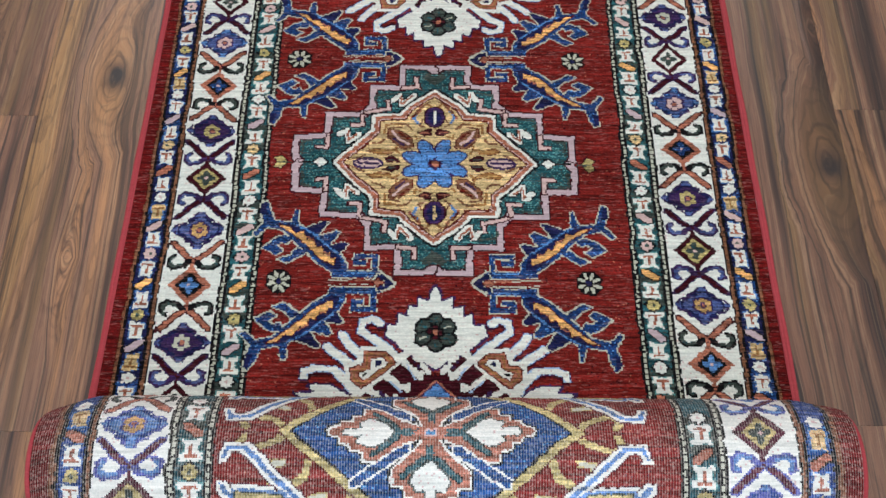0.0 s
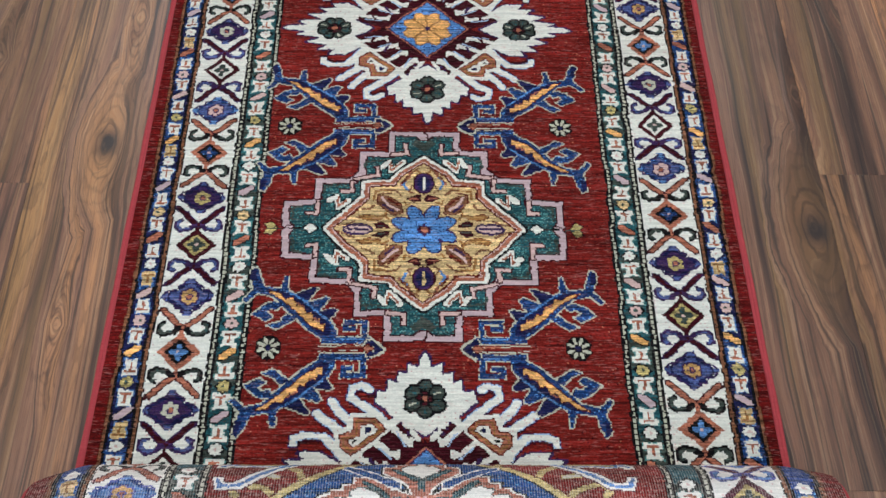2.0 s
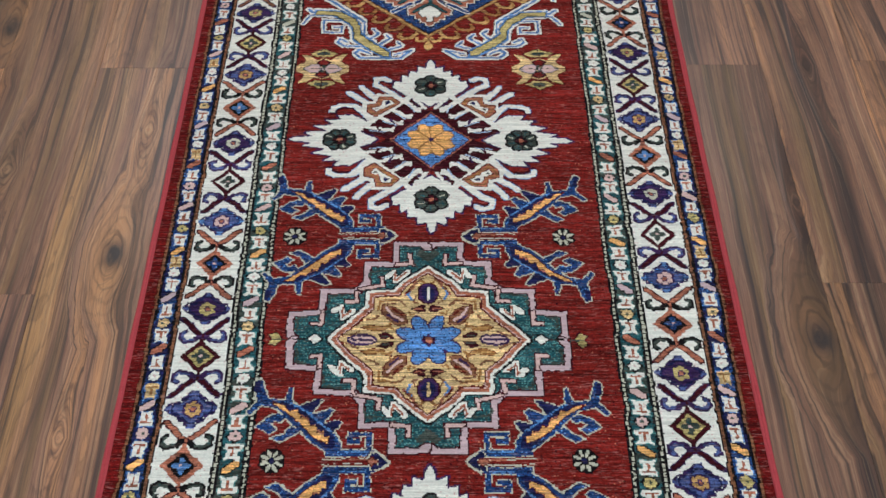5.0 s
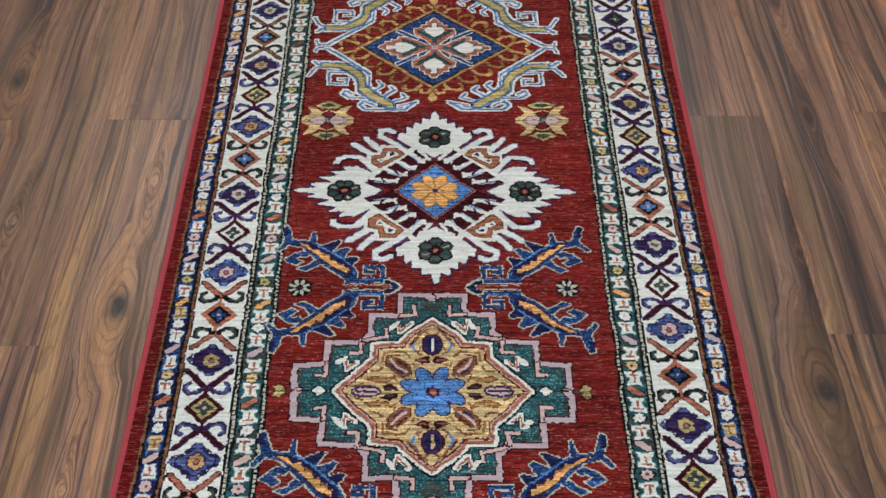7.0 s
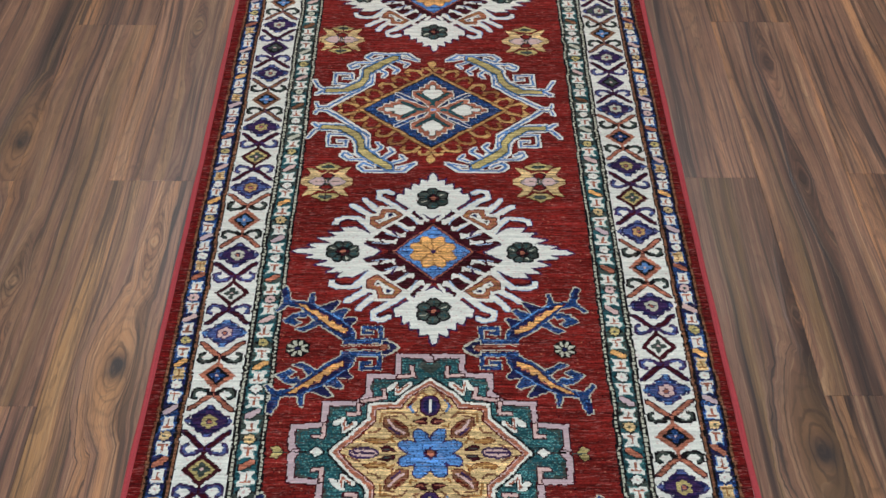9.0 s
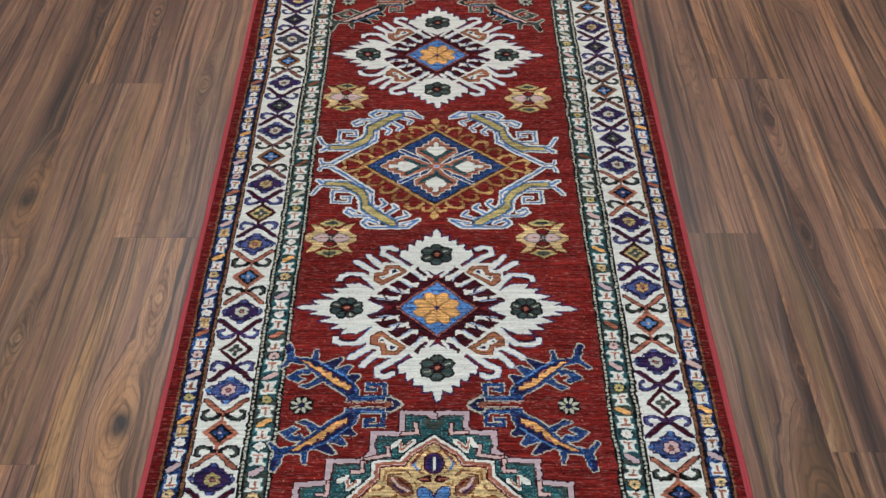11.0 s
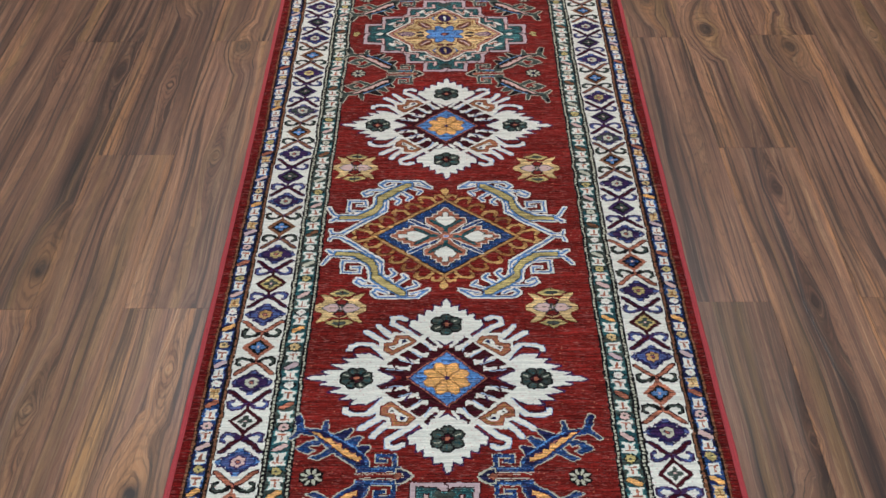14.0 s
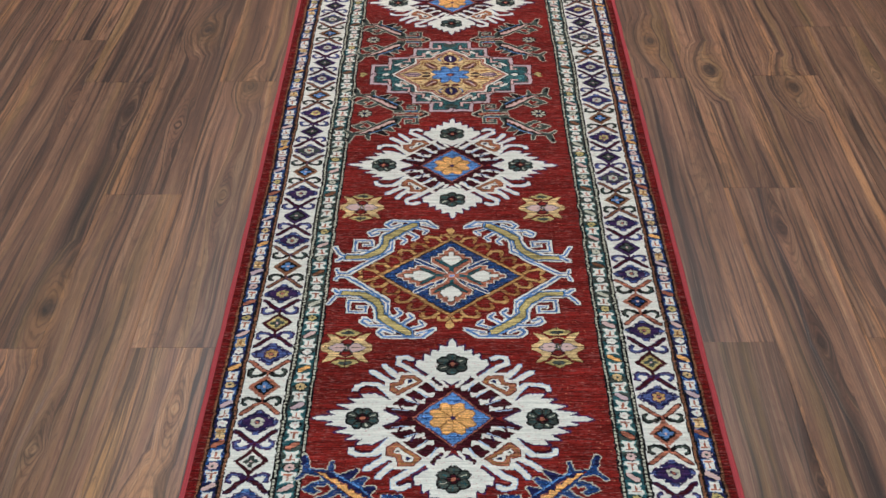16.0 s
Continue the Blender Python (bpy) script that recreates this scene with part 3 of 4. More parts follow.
def green_medallion(cv, ku=1.0, kv=1.0):
    pid = part_id("green_medallion", "stepped teal medallion with yellow centre and blue flower")
    f = Frame(MID - 3, cv, 1, 1, ku, kv, pid)
    Q = f.quads()
    step = [(0, 161), (7, 168), (45, 168), (45, 131), (83, 131), (83, 98), (95, 84), (141, 82), (141, 46), (181, 43), (181, 8), (175, 0)]
    inner = [(0, 126), (33, 99), (44, 84), (80, 82), (81, 55), (99, 36), (131, 0)]
    f.whole(step, "teal")
    stepped = (COL == ID["teal"]) & (PART == pid)
    COL[stepped & (rng.random(COL.shape) < 0.17)] = ID["mint"]
    for q in Q:
        q.line(step, 11.5, "maroon")
        q.line(step, 7.6, "lavender")
        for pts in ([(44, 131), (23, 132), (24, 146)], [(92, 87), (61, 94), (63, 107)], [(96, 82), (95, 65), (109, 65)], [(140, 46), (140, 26), (152, 27)]):
            q.line(pts, 8.6, "maroon")
            q.line(pts, 4.8, "pink")
        q.fill([(0, 152), (10, 158), (16, 150), (6, 140), (0, 136)], "moss")
        q.line([(56, 120), (78, 118), (80, 108)], 3, "moss")
        q.line([(112, 76), (132, 74), (134, 60)], 3, "moss")
        q.line([(160, 38), (172, 36), (172, 16)], 4, "moss")
    f.whole(inner, "yellow", "black", 9)
    f.whole(inner, "cream", "cream", 4.2)
    f.whole([(0, 123), (32, 97), (43, 82), (77, 79), (78, 54), (97, 35), (128, 0)], "salmon", "salmon", 1.8)
    f.whole([(0, 117), (30, 93), (40, 77), (72, 74), (73, 51), (91, 33), (121, 0)], "umber", "pink", 1.9)
    f.whole([(0, 114), (29, 90), (39, 74), (70, 71), (71, 50), (89, 31), (118, 0)], "yellow")
    for q in Q:
        # small white and salmon angular figures on the teal
        for turned, (cu, cw) in enumerate(((113, 47), (42, 110))):
            zig = [(-14, 8), (2, -10), (6, 8), (14, -2)] if turned else [(-13, 2), (1, -11), (2, 10), (13, -1)]
            q.line([(cu + a, cw + b) for a, b in zig], 8.4, "black")
            q.line([(cu + a, cw + b) for a, b in zig], 5.8, "cream")
            q.line([(cu + a * 0.8, cw + b * 0.8) for a, b in zig[:3]], 2.4, "salmon")
            q.line([(cu - 6, cw + 13), (cu + 10, cw + 13)], 2.0, "mint")
        # stepped band inside the corner, and the feathered leaf on each diagonal
        q.line([(40, 68), (64, 65), (65, 50)], 3.4, "brown")
        q.line([(44, 62), (58, 60)], 2.8, "russet")
        q.line([(60, 56), (60, 44)], 2.4, "russet")
        q.fill([(28, 27), (40, 25), (50, 33), (58, 44), (60, 58), (47, 57), (37, 50), (29, 39)], "russet", "umber", 2.0)
        q.line([(34, 33), (44, 40), (54, 54)], 3.0, "pink")
        q.line([(40, 30), (52, 42)], 2.4, "violet")
        q.line([(34, 42), (46, 53)], 2.4, "umber")
        q.fill([(48, 26), (62, 22), (80, 25), (88, 20), (74, 15), (60, 16)], "brown", "umber", 1.8)
        q.line([(54, 21), (78, 20)], 2.0, "gold")
        # dark leaves above and below the flower
        q.fill([(2, 48), (12, 46), (24, 52), (14, 57), (4, 60)], "maroon")
        q.line([(8, 52), (18, 52)], 2.4, "salmon")
        q.line([(16, 98), (22, 88), (30, 78)], 4, "salmon")
        q.line([(20, 92), (27, 80), (22, 70)], 3.4, "mist")
        q.line([(22, 92), (29, 80)], 2.2, "umber")
        q.fill([(46, 8), (56, 14), (68, 10), (62, 3), (46, 2)], "maroon")
        q.line([(52, 6), (60, 7)], 2.4, "moss")
        # brown drawing between the leaves
        q.line([(30, 58), (36, 66), (48, 68)], 2.6, "russet")
        q.line([(66, 40), (72, 34), (82, 33)], 2.6, "russet")
        q.line([(46, 18), (52, 24), (50, 30)], 2.6, "brown")
        q.line([(18, 44), (24, 42), (26, 48)], 2.6, "brown")
        q.line([(14, 62), (20, 66), (16, 74)], 2.4, "russet")
        q.line([(92, 14), (102, 8), (112, 5)], 2.4, "russet")
        q.line([(6, 106), (14, 100), (24, 86)], 2.2, "russet")
        q.line([(10, 102), (4, 97), (10, 92)], 2.6, "brown")
    for sgn in (1, -1):
        f.oval((0, 79 * sgn), (15, 19), "maroon")
        f.oval((0, 79 * sgn), (13, 17), "violet")
        f.oval((0, 79 * sgn), (9, 13), "navy")
        f.line([(0, 70 * sgn), (0, 88 * sgn)], 4, "cream" if sgn > 0 else "yellow")
        f.oval((87 * sgn, 0), (20, 10), "violet")
        f.oval((87 * sgn, 0), (17, 6), "pink")
        f.line([(74 * sgn, 0), (100 * sgn, 0)], 4, "violet")
        f.fill([(148 * sgn - 9, 0), (148 * sgn, 8), (148 * sgn + 9, 0), (148 * sgn, -8)], "cream", "black", 3)
        f.line([(158 * sgn, 0), (176 * sgn, 0)], 3, "black")
        # buds outside the steps
        f.fill([(192 * sgn, 1), (199 * sgn, 11), (209 * sgn, 7), (204 * sgn, 0), (209 * sgn, -8), (200 * sgn, -11)], "olive", "maroon", 2.6)
        f.line([(186 * sgn, 0), (204 * sgn, 0)], 2.4, "moss")
    f.part = part_id("centre_flower", "bright blue eight-petal flower", pid)
    f.oval((0, 0), (20, 20), "maroon")
    for grow, yarn in ((2.2, "violet"), (0.0, "sky")):
        for i in range(8):
            a = pi / 8 + i * pi / 4
            f.oval((27 * cos(a), 24 * sin(a)), (17.5 + grow, 9.0 + grow), yarn, a)
    f.oval((0, 0), (5, 5), "salmon")


def bracket(cu, cv, su, kv=1.0, mid_blue="blue", deep="navy", slash="orange"):
    """An open arrow that points inwards, with two feathered blue arms."""
    pid = part_id("arrow_bracket", "blue feathered bracket with orange slashes and cream outline" if deep == "navy" else "dark green feathered bracket with pink slashes")
    stem = [(6, 1), (22, 12), (74, 12)]
    hook = [(25, 14), (25, 38), (49, 38), (49, 28), (39, 28)]
    body = [(60, 12), (61, 28), (68, 40), (84, 55), (102, 71), (128, 86), (156, 90), (161, 108), (167, 119), (174, 115), (171, 98), (168, 87), (180, 70), (176, 67), (163, 80), (142, 75), (122, 53), (97, 29), (74, 12)]
    barbs = [[(70, 40), (60, 55), (64, 58), (84, 54)], [(84, 53), (72, 72), (78, 75), (98, 67)], [(100, 67), (86, 88), (92, 90), (116, 79)], [(124, 82), (125, 106), (129, 106), (135, 84)]]
    combs = [[(130, 64), (142, 68), (154, 63), (167, 50), (148, 40), (140, 46), (150, 53), (144, 58), (136, 55)], [(110, 44), (122, 36), (134, 28), (146, 33), (130, 40), (122, 50)]]
    for sv in (1, -1):
        q = Frame(cu, cv, su, sv, 1.0, kv, pid)
        arm = part_id("feathered_arm", "", pid)
        for grow in (1.5, 0.0):
            q.part = arm
            for n, pts in enumerate(barbs):
                if grow:
                    q.fill(pts, "stone", "stone", 2 * grow)
                else:
                    q.fill(pts, (deep, mid_blue, deep, mid_blue)[n])
            for n, pts in enumerate(combs):
                if grow:
                    q.fill(pts, "stone", "stone", 2 * grow)
                else:
                    q.fill(pts, mid_blue)
            q.part = pid
            q.line(hook, 6.4 + 1.6 * grow, "stone" if grow else mid_blue)
            q.line(stem, 9.0 + 1.6 * grow, "stone" if grow else mid_blue)
            q.part = arm
            if grow:
                q.fill(body, "stone", "stone", 2 * grow)
            else:
                q.fill(body, mid_blue)
        q.part = pid
        q.line([(27, 14), (58, 14)], 2.0, "sky")
        q.part = arm
        # dark ground round the orange leaf
        q.fill([(66, 20), (70, 38), (86, 52), (106, 68), (132, 84), (154, 86), (134, 73), (112, 51), (92, 31), (76, 18)], deep)
        q.line([(72, 42), (100, 67), (126, 83)], 2.0, "sky")
        q.fill([(75, 26), (74, 36), (80, 35), (82, 43), (89, 40), (94, 52), (100, 49), (105, 63), (112, 60), (119, 73), (127, 71), (136, 81), (149, 84), (129, 69), (110, 51), (92, 34)], slash, "umber", 1.8)
        q.line([(82, 40), (90, 44)], 2.0, "salmon")
        q.line([(104, 60), (114, 66)], 2.0, "salmon")
        q.part = arm
        q.fill([(164, 98), (172, 98), (174, 114), (168, 118)], deep)
    q = Frame(cu, cv, su, 1, 1.0, kv, pid)
    q.fill([(0, 0), (14, 12), (22, 12), (22, -12), (14, -12)], deep, "stone", 3.6)
    q.line([(17, 0), (78, 0)], 9, "stone")
    q.line([(19, 0), (82, 0)], 6, "red")
    q.line([(20, 2), (48, 3)], 2.4, "salmon")
    q.fill([(13, 0), (20, 6), (27, 0), (20, -6)], "salmon", "umber", 1.8)


def rosette(cu, cv):
    pid = part_id("rosette", "small cream eight-petal rosette on red")
    f = Frame(cu, cv, part=pid)
    f.oval((0, 0), (16, 17), "black")
    f.flower((0, 0), 17, 8, "stone", "black", "navy", 0.14, pi / 8)


def star(cu, cv, su, sv):
    pid = part_id("star_flower", "yellow eight-pointed star flower with pale centre")
    f = Frame(cu, cv, su, sv, 0.95, 0.98, pid)
    for q in f.quads():
        q.fill([(0, 50), (8, 45), (24, 38), (12, 30), (0, 30)], "olive", "maroon", 2.6)
        q.fill([(0, 44), (8, 42), (13, 38), (8, 34), (0, 34)], "moss")
        q.fill([(0, 27), (13, 21), (21, 31), (40, 38), (29, 19), (33, 13), (45, 6), (45, 0), (0, 0)], "yellow", "umber", 2.2)
        q.line([(24, 30), (34, 35)], 2.4, "olive")
    for q in f.quads():
        q.fill([(0, 25), (13, 18), (9, 6), (0, 6)], "maroon")
        q.fill([(0, 22), (8, 17), (5, 10), (0, 10)], "red")
        q.fill([(3, 0), (9, 11), (21, 10), (33, 0)], "lavender", "moss", 2.2)
        q.fill([(5, 0), (10, 8), (20, 7), (28, 0)], "pink")
    f.line([(0, -6), (0, 6)], 5, "moss")
    f.line([(0, -3), (0, 3)], 2.4, "lavender")


def brown_medallion(cv, ku=1.0, kv=1.0, reach=1.0, rim=("umber", "brown", "gold")):
    pid = part_id("hooked_medallion", "hooked golden-brown diamond on navy with four ivory palmettes")
    f = Frame(MID - 3, cv, 1, 1, ku, kv, pid)
    Q = f.quads()
    for q in Q:
        # hooks along the outside of the diamond
        for i in range(5 if reach > 0.9 else 3):
            if reach > 0.9:
                a, b = 113 - 23.5 * i, 20 + 21 * i
                curl = [(a, b), (a + 8, b + 12), (a + 24, b + 15), (a + 30, b + 9), (a + 26, b - 1)]
            else:
                a, b = 104 - 36 * i, 24 + 31 * i
                curl = [(a, b), (a + 6, b + 18), (a + 20, b + 28), (a + 34, b + 22), (a + 36, b + 8), (a + 24, b + 6)]
            q.line(curl, 8.4 if rim[0] == "umber" else 10.0, rim[0])
            q.line(curl, 5.4 if rim[0] == "umber" else 7.0, rim[1] if i % 2 else rim[2])
            q.line(curl[3:], 4.4, "brown" if rim[0] == "umber" else "stone")
        q.line([(126, 4), (138, 12), (158, 19), (167, 13), (162, 5)], 9, "umber")
        q.line([(118, -6), (138, 12), (158, 19), (167, 13), (162, 5)], 5.6, rim[2])
        q.line([(0, 116), (10, 126), (20, 124), (20, 118)], 5, "gold")
    f.whole([(0, 148), (9, 140), (4, 130), (0, 122)], "gold", "umber", 2)
    f.whole([(0, 119), (138, 0)], "umber")
    f.whole([(0, 117), (135, 0)], rim[1])
    f.whole([(0, 114), (132, 0)], rim[2])
    f.whole([(0, 110), (127, 0)], rim[1])
    f.whole([(0, 108), (125, 0)], "black")
    f.whole([(0, 105), (122, 0)], "blue")

    def palmette(to):
        """One of the four: p outwards from the middle, q to the side."""
        f.part = part_id("palmette", "salmon palmette with an ivory arrow", pid)
        def both(pts):
            return [to(p, q) for p, q in pts] + [to(p, -q) for p, q in reversed(pts)]
        outline = [(106, 0), (104, 4), (94, 7), (92, 14), (82, 15), (81, 23), (69, 24), (68, 35), (50, 36), (26, 15), (8, 6)]
        f.fill(both(outline), "salmon", "black", 7.0)
        f.fill(both(outline), "salmon", "cream", 3.6)
        for sgn in (1, -1):
            f.line([to(58, 27 * sgn), to(34, 6 * sgn)], 5.8, "black")
            f.line([to(58, 27 * sgn), to(34, 6 * sgn)], 3.8, "teal")
        f.line([to(36, 0), to(14, 0)], 8, "teal")
        f.fill(both([(92, 0), (90, 4.4), (72, 5), (75, 12), (62, 19), (52, 15), (36, 0)]), "cream", "moss", 3.0)

    palmette(lambda p, q: (p * reach, q * 0.92 * reach))
    palmette(lambda p, q: (-p * reach, q * 0.92 * reach))
    palmette(lambda p, q: (q * 1.1 * reach, p * 0.87 * reach))
    palmette(lambda p, q: (q * 1.1 * reach, -p * 0.87 * reach))
    f.part = part_id("centre_cross", "blue and salmon cross between the palmettes", pid)
    Q = f.quads()
    for q in Q:
        bar = [(64, 47), (32, 24)] if reach > 0.9 else [(66, 48), (22, 17)]
        q.line(bar, 8.6 if reach > 0.9 else 10.5, "cream")
        q.line(bar, 5.2 if reach > 0.9 else 7.0, "blue")
    f.fill([(-15, 0), (0, -13), (15, 0), (0, 13)], "salmon")
    f.fill([(-5, -4), (5, -4), (5, 4), (-5, 4)], "pink")
    f.fill([(-3, -2), (3, -2), (3, 2), (-3, 2)], "sky")


def dragon(cu, cv, su, sv):
    """A stylised pale-blue branching figure beside the hooked diamond."""
    pid = part_id("dragon_figure", "pale blue angular figure with yellow core and white outline")
    q = Frame(cu, cv, su, sv, 0.965 if su > 0 else 0.93, 1.0, pid)
    spine = [(200, 53), (166, 54), (140, 74), (130, 92), (127, 114), (104, 136), (74, 158)]
    twigs = ([(228, 82), (216, 62), (200, 54)], [(222, 42), (212, 52), (200, 53)],
             [(220, 14), (216, 4), (198, 5), (156, 41), (117, 76), (115, 106)],
             [(154, 73), (190, 73), (189, 104), (157, 104), (157, 90), (172, 91)],
             [(116, 140), (149, 140), (163, 130), (158, 121), (145, 129)], [(28, 149), (49, 168), (119, 169), (130, 158), (121, 148), (102, 158)])
    barbs = ([(104, 122), (90, 106), (98, 96)], [(88, 136), (68, 118), (76, 109)], [(72, 148), (48, 138), (56, 128)], [(58, 158), (30, 150)])
    q.line(spine, 27, "maroon")
    q.line(spine[:-1], 24.5, "cream")
    for pts in twigs:
        q.line(pts, 11.5, "maroon")
    for pts in twigs:
        q.line(pts, 9.2, "cream")
    for pts in barbs:
        q.line(pts, 8.4, "cream")
    for pts in twigs:
        q.line(pts, 3.6, "mist")
    for pts in barbs:
        q.line(pts, 3.2, "mist")
    q.line(spine, 17.5, "mist")
    q.line(spine, 12.5, "moss")
    q.line(spine, 9.4, "olive")


def brown_group(cv, stars=True):
    if stars:
        brown_medallion(cv, 1.0, 1.0, 0.93)
    else:
        brown_medallion(cv, 1.14, 1.06, 0.86, ("red", "olive", "olive"))
    for su in (1, -1):
        for sv in (1, -1):
            dragon(MID - 3, cv + (0 if stars else 13 * sv), su, sv)
            if stars:
                star((173 if su > 0 else -175) + MID + 1, cv + (215 if sv > 0 else -197), su, sv)


def green_group(cv, kv=1.0):
    green_medallion(cv, 1.0, kv)
    for su in (1, -1):
        for sv in (1, -1):
            bracket(MID - 3 + su * 47, cv + sv * 183 * kv, su, kv, *(() if cv < 1000 else ("moss", "black", "pink")))
            rosette(MID - 2 + su * 189, cv + sv * 181 * kv)


for cv in (-640, 68, 821, 1551, 2337):
    white_medallion(cv, 1.0, 0.99)
for cv, kv in ((444, 1.0), (1941, 1.0), (2720, 0.95)):
    green_group(cv, kv)
for cv in (-256, 1182):
    brown_group(cv, stars=cv > 0)

# speckle: single knots of the wrong shade
stray = rng.random((NV, NU))
COL[(stray < 0.012) & (COL == ID["red"])] = ID["maroon"]
COL[(stray > 0.994) & (COL == ID["red"])] = ID["salmon"]
COL[(stray < 0.02) & (COL == ID["cream"])] = ID["pink"]
COL[(stray < 0.10) & (COL == ID["teal"])] = ID["moss"]
COL[(stray < 0.16) & (COL == ID["blue"])] = ID["navy"]
COL[(stray > 0.95) & (COL == ID["blue"])] = ID["sky"]
COL[(stray < 0.10) & (COL == ID["sky"])] = ID["blue"]
COL[(stray > 0.95) & (COL == ID["moss"])] = ID["teal"]

# ---------------------------------------------------------------- the rug in the room
PILE = 0.0075
gx = AXIS - HALF + np.arange(NU + 1) * KNOT
gv = V0 + np.arange(NV + 1) * KNOT
swell = smooth((NV + 1, NU + 1), 120, 0.0006) + smooth((NV + 1, NU + 1), 10, 0.00025) + rng.normal(0, 0.00016, (NV + 1, NU + 1))
edge_bow = 0.004 * np.sin((gv - 0.2) * 1.9)[:, None] * (np.abs(gx - AXIS)[None, :] / HALF) ** 4 * -np.sign(gx - AXIS)[None, :]
PX = np.broadcast_to(gx[None, :], swell.shape) + edge_bow
theta = (CONTACT - gv) / RADIUS
rolled = gv < CONTACT
shrink = RADIUS - np.clip(theta - 3.6, 0, 9) * 0.0016
TAPER = {-1: 0.017, 1: 0.010}      # the ends of the roll are wound tighter than its middle
ease = np.clip(theta / 0.9, 0, 1)[:, None] * np.clip((np.abs(gx - AXIS) - 0.345) / (HALF - 0.345), 0, 1)[None, :] ** 2
wound = shrink[:, None] - ease * np.where(gx < AXIS, TAPER[-1], TAPER[1])[None, :]
PY = np.where(rolled[:, None], CONTACT - wound * np.sin(theta)[:, None], gv[:, None] + swell * 0)
PZ = np.where(rolled[:, None], RADIUS - wound * np.cos(theta)[:, None] + 0.001, PILE + swell)
PX = PX + np.where(rolled, 1.0, 0.0)[:, None] * np.sign(gx - AXIS)[None, :] * 0.011 * np.clip((np.abs(gx - AXIS)[None, :] - 0.375) / (HALF - 0.375), 0, 1)
nr = np.where(rolled, 1.0, 0.0)[:, None] * swell * 1.2
PY = PY - nr * np.sin(theta)[:, None]
PZ = PZ - nr * np.cos(theta)[:, None]


def knots_mesh(name, mask, mats):
    """The knots under the mask as one mesh, each knot a quad in its yarn."""
    r, c = np.nonzero(mask)
    w = NU + 1
    quad = np.stack([r * w + c, r * w + c + 1, (r + 1) * w + c + 1, (r + 1) * w + c], 1)
    used, idx = np.unique(quad, return_inverse=True)
    co = np.stack([PX.ravel()[used], PY.ravel()[used], PZ.ravel()[used]], 1)
    me = bpy.data.meshes.new(name)
    n = len(quad)
    me.vertices.add(len(used))
    me.vertices.foreach_set("co", co.ravel().astype(np.float32))
    me.loops.add(4 * n)
    me.loops.foreach_set("vertex_index", idx.ravel().astype(np.int32))
    me.polygons.add(n)
    me.polygons.foreach_set("loop_start", (np.arange(n) * 4).astype(np.int32))
    tint = COL[r, c]
    slots, pick = np.unique(tint, return_inverse=True)
    for sl in slots:
        me.materials.append(mats[sl])
    me.polygons.foreach_set("material_index", pick.astype(np.int32).ravel())
    me.update(calc_edges=True)
    return me


rug = tagged(new("runner_rug"), "long red hand-knotted runner rug with geometric medallions, near end rolled", "rug")


def part(name, me, parent, label="", mat=None):
    if mat:
        me.materials.append(mat)
    ob = new(name, me)
    ob.parent = parent
    if label:
        tagged(ob, label)
    return ob


flat = np.zeros((NV, NU), bool)
flat[vv / 1000 >= CONTACT - 0.001] = True
woven = {}
for i, (name, label, within) in enumerate(parts):
    m = flat & (PART == i)
    if m.any():
        woven[i] = part(name, knots_mesh(name, m, WOOL), woven.get(within, rug), label)
part("foundation", box_mesh("foundation", AXIS - HALF + 0.001, CONTACT, 0.0005, AXIS + HALF - 0.001, V1, 0.0052), rug, "woven cotton foundation under the pile", WOOL_BACK[ID["cream"]])
roll = part("rolled_end", knots_mesh("rolled_end", ~flat, WOOL_BACK), rug, "rolled-up end showing the ribbed woven back")


def tube(name, path, r, flatten=1.0, sides=10):
    """A cord along a path, its section lying across it."""
    bm = bmesh.new()
    rings = []
    for i, p in enumerate(path):
        d = (path[min(i + 1, len(path) - 1)] - path[max(i - 1, 0)]).normalized()
        n = Vector((1, 0, 0))
        b = d.cross(n).normalized()
        rings.append([bm.verts.new(p + n * (r * cos(2 * pi * k / sides)) + b * (r * flatten * sin(2 * pi * k / sides))) for k in range(sides)])
    for a, b in zip(rings, rings[1:]):
        for k in range(sides):
            f = bm.faces.new((a[k], a[(k + 1) % sides], b[(k + 1) % sides], b[k]))
            f.smooth = True
    bm.faces.new(rings[0])
    bm.faces.new(rings[-1])
    bmesh.ops.recalc_face_normals(bm, faces=bm.faces)
    me = bpy.data.meshes.new(name)
    bm.to_mesh(me)
    bm.free()
    return me


def spiral(turns_from, turns_to, x, thick=0.0092, taper=0.0):
    pts, a = [], turns_from
    while a < turns_to:
        rr = RADIUS - 0.004 - max(0.0, a - 0.6) / (2 * pi) * thick * (1 - taper / RADIUS) - taper * min(1.0, a / 0.9)
        pts.append(Vector((x, CONTACT - rr * sin(a), RADIUS - rr * cos(a) + 0.001)))
        a += 0.12
    return pts


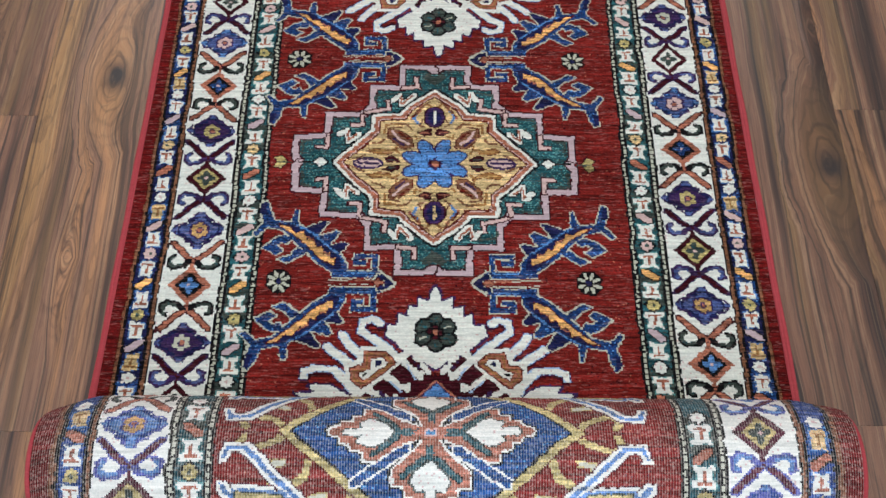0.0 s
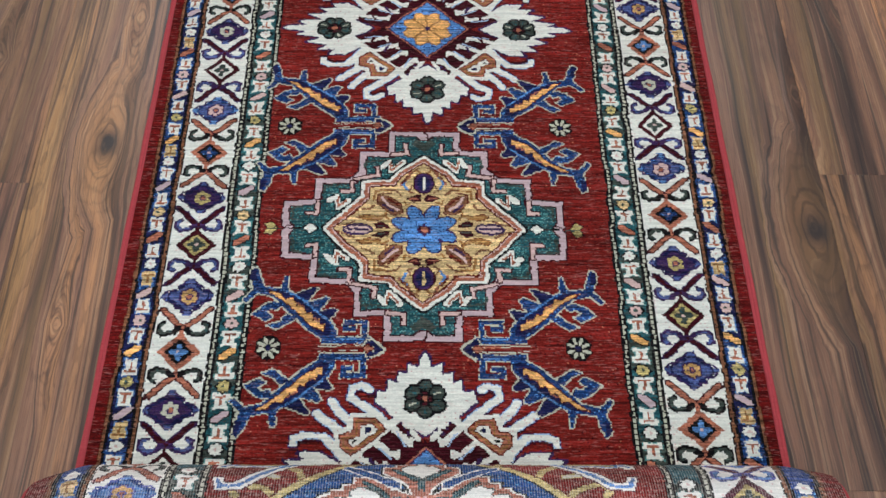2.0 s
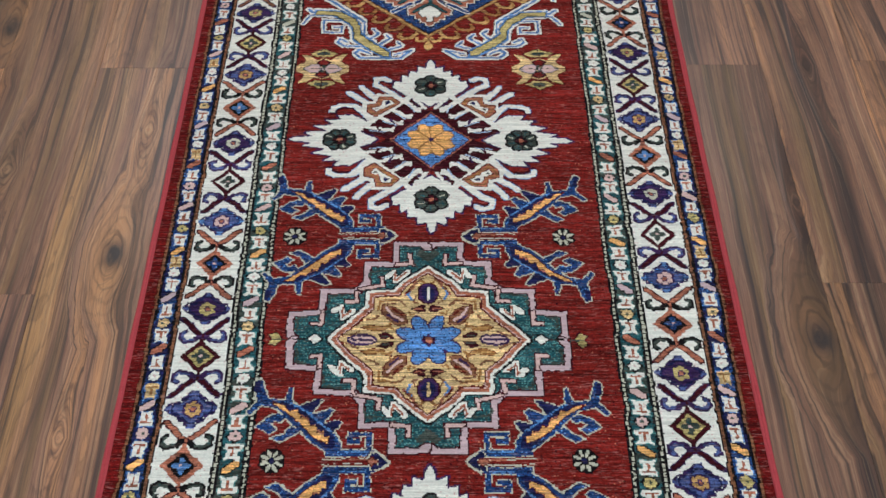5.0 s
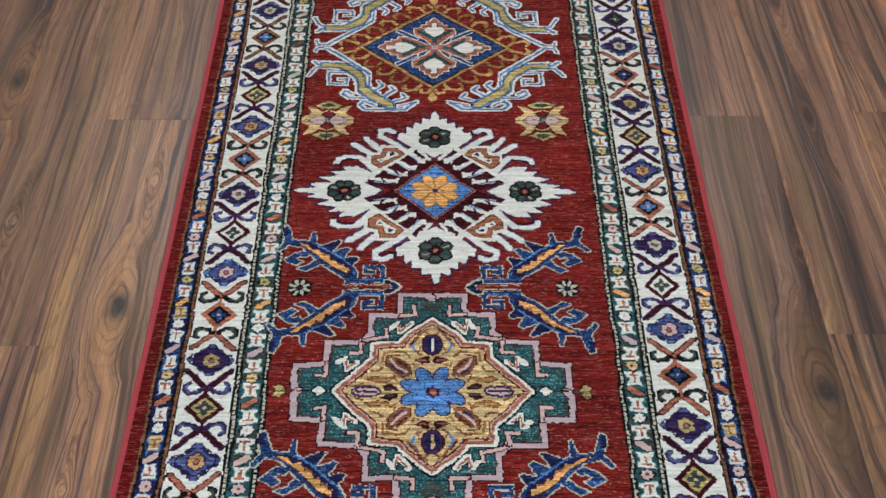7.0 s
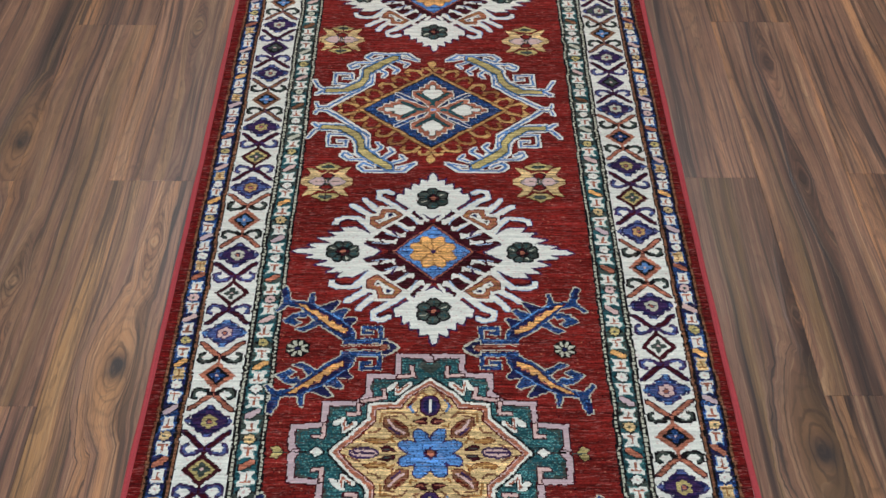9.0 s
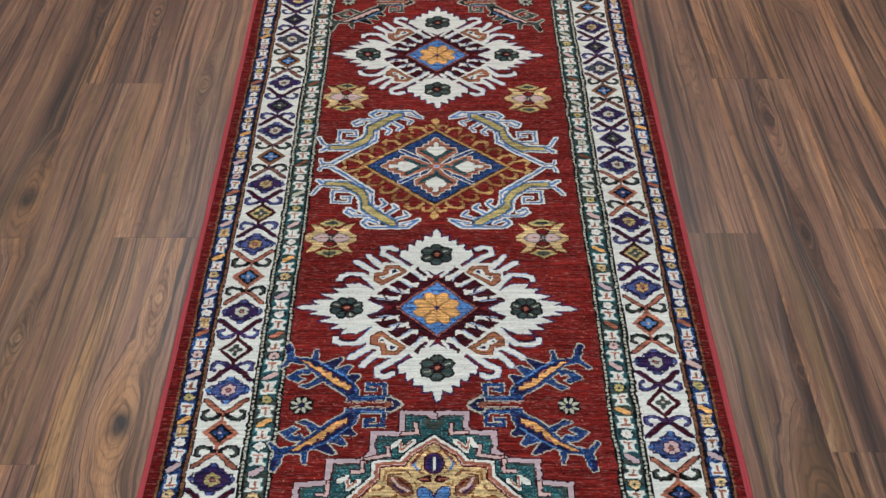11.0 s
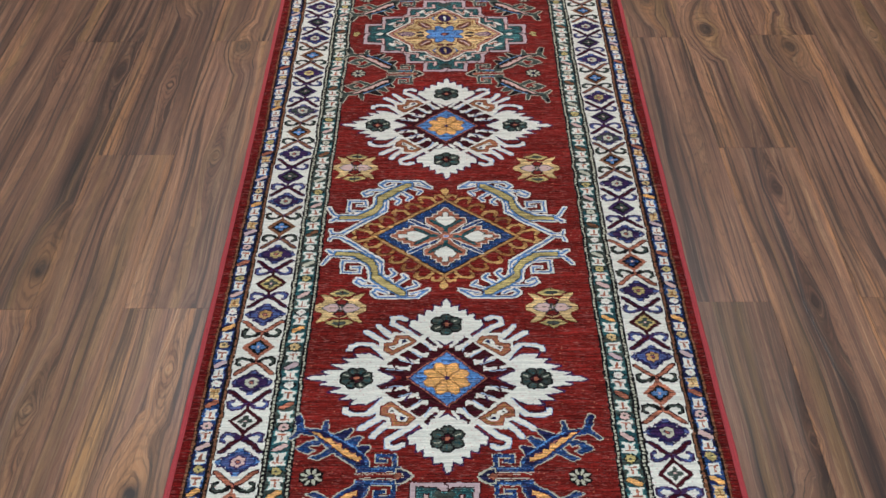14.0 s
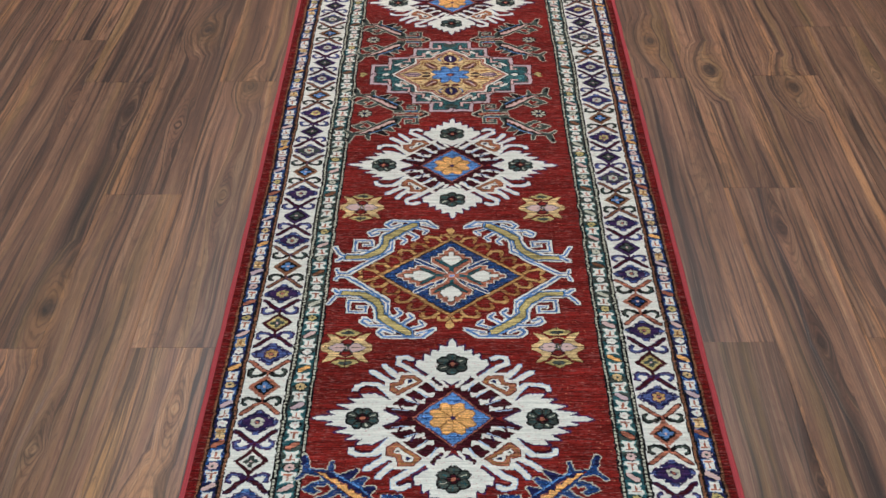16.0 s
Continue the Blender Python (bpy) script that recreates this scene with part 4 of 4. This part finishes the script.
for s in (-1, 1):
    bow = [0.004 * sin((v - 0.2) * 1.9) * -s for v in np.arange(CONTACT, V1, 0.03)]
    for k, dx in enumerate((0.0022, 0.0062)):
        path = [Vector((AXIS + s * (HALF + dx) + b + 0.0006 * sin(37 * v + k), v, 0.0042 - 0.0006 * k)) for v, b in zip(np.arange(CONTACT, V1, 0.03), bow)]
        part("selvedge_cord", tube("selvedge_cord", path, 0.0030, 1.1), rug, "overcast bright red wool selvedge cord", CORD)
    # the selvedge follows the turns of the roll
    for dx in (0.002, 0.006):
        part("selvedge_cord", tube("selvedge_cord", spiral(0.0, 22.0, AXIS + s * (HALF + 0.011 + dx), taper=TAPER[s]), 0.0031, 1.15), rug, "spiral red selvedge at the end of the roll", CORD)


def inner_turns():
    bm = bmesh.new()
    line = spiral(5.6, 22.0, 0.0, taper=0.017)
    a = [bm.verts.new((AXIS - HALF, p.y, p.z)) for p in line]
    b = [bm.verts.new((AXIS + HALF, p.y, p.z)) for p in line]
    for i in range(len(line) - 1):
        bm.faces.new((a[i], b[i], b[i + 1], a[i + 1]))
    me = bpy.data.meshes.new("inner_turns")
    bm.to_mesh(me)
    bm.free()
    return me


turns = part("inner_turns", inner_turns(), rug, "inner turns of the rolled red pile", WOOL[ID["edge"]])
thick = turns.modifiers.new("thickness", 'SOLIDIFY')
thick.thickness = 0.006

# ---------------------------------------------------------------- floor boards, last
BW, BL, GAP = 0.1535, 0.929, 0.0003
SEAM = -0.560
# where a butt joint falls in each row of boards
JOINTS = {-4: 0.62, -3: 0.28, -2: 0.993, -1: 0.526, 0: 0.0665 + 0.929, 1: 0.40, 2: 0.15, 3: 0.75, 4: 0.5, 5: 0.2, 6: 1.010, 7: 0.549, 8: 1.021, 9: 0.35}
board = box_mesh("board", -BW / 2 + GAP / 2, 0, -0.004, BW / 2 - GAP / 2, BL - GAP, 0, 0.0003)
board.materials.append(WOOD)
col_from, col_to = int((X0 - SEAM) // BW), int((X1 - SEAM) // BW)
for i in range(col_from, col_to + 1):
    start = JOINTS.get(i, (i * 0.37) % BL)
    y = start - BL * (int((start - Y0) / BL) + 1)
    while y < Y1:
        ob = new("board", board)
        ob.location = (SEAM + (i + 0.5) * BW, y, 0)
        if y < Y0 or y + BL > Y1:
            # cut where the row meets the wall
            a, b = max(y, Y0), min(y + BL, Y1)
            ob.location.y, ob.scale.y = a, (b - a) / BL
        ob.parent = floor
        y += BL
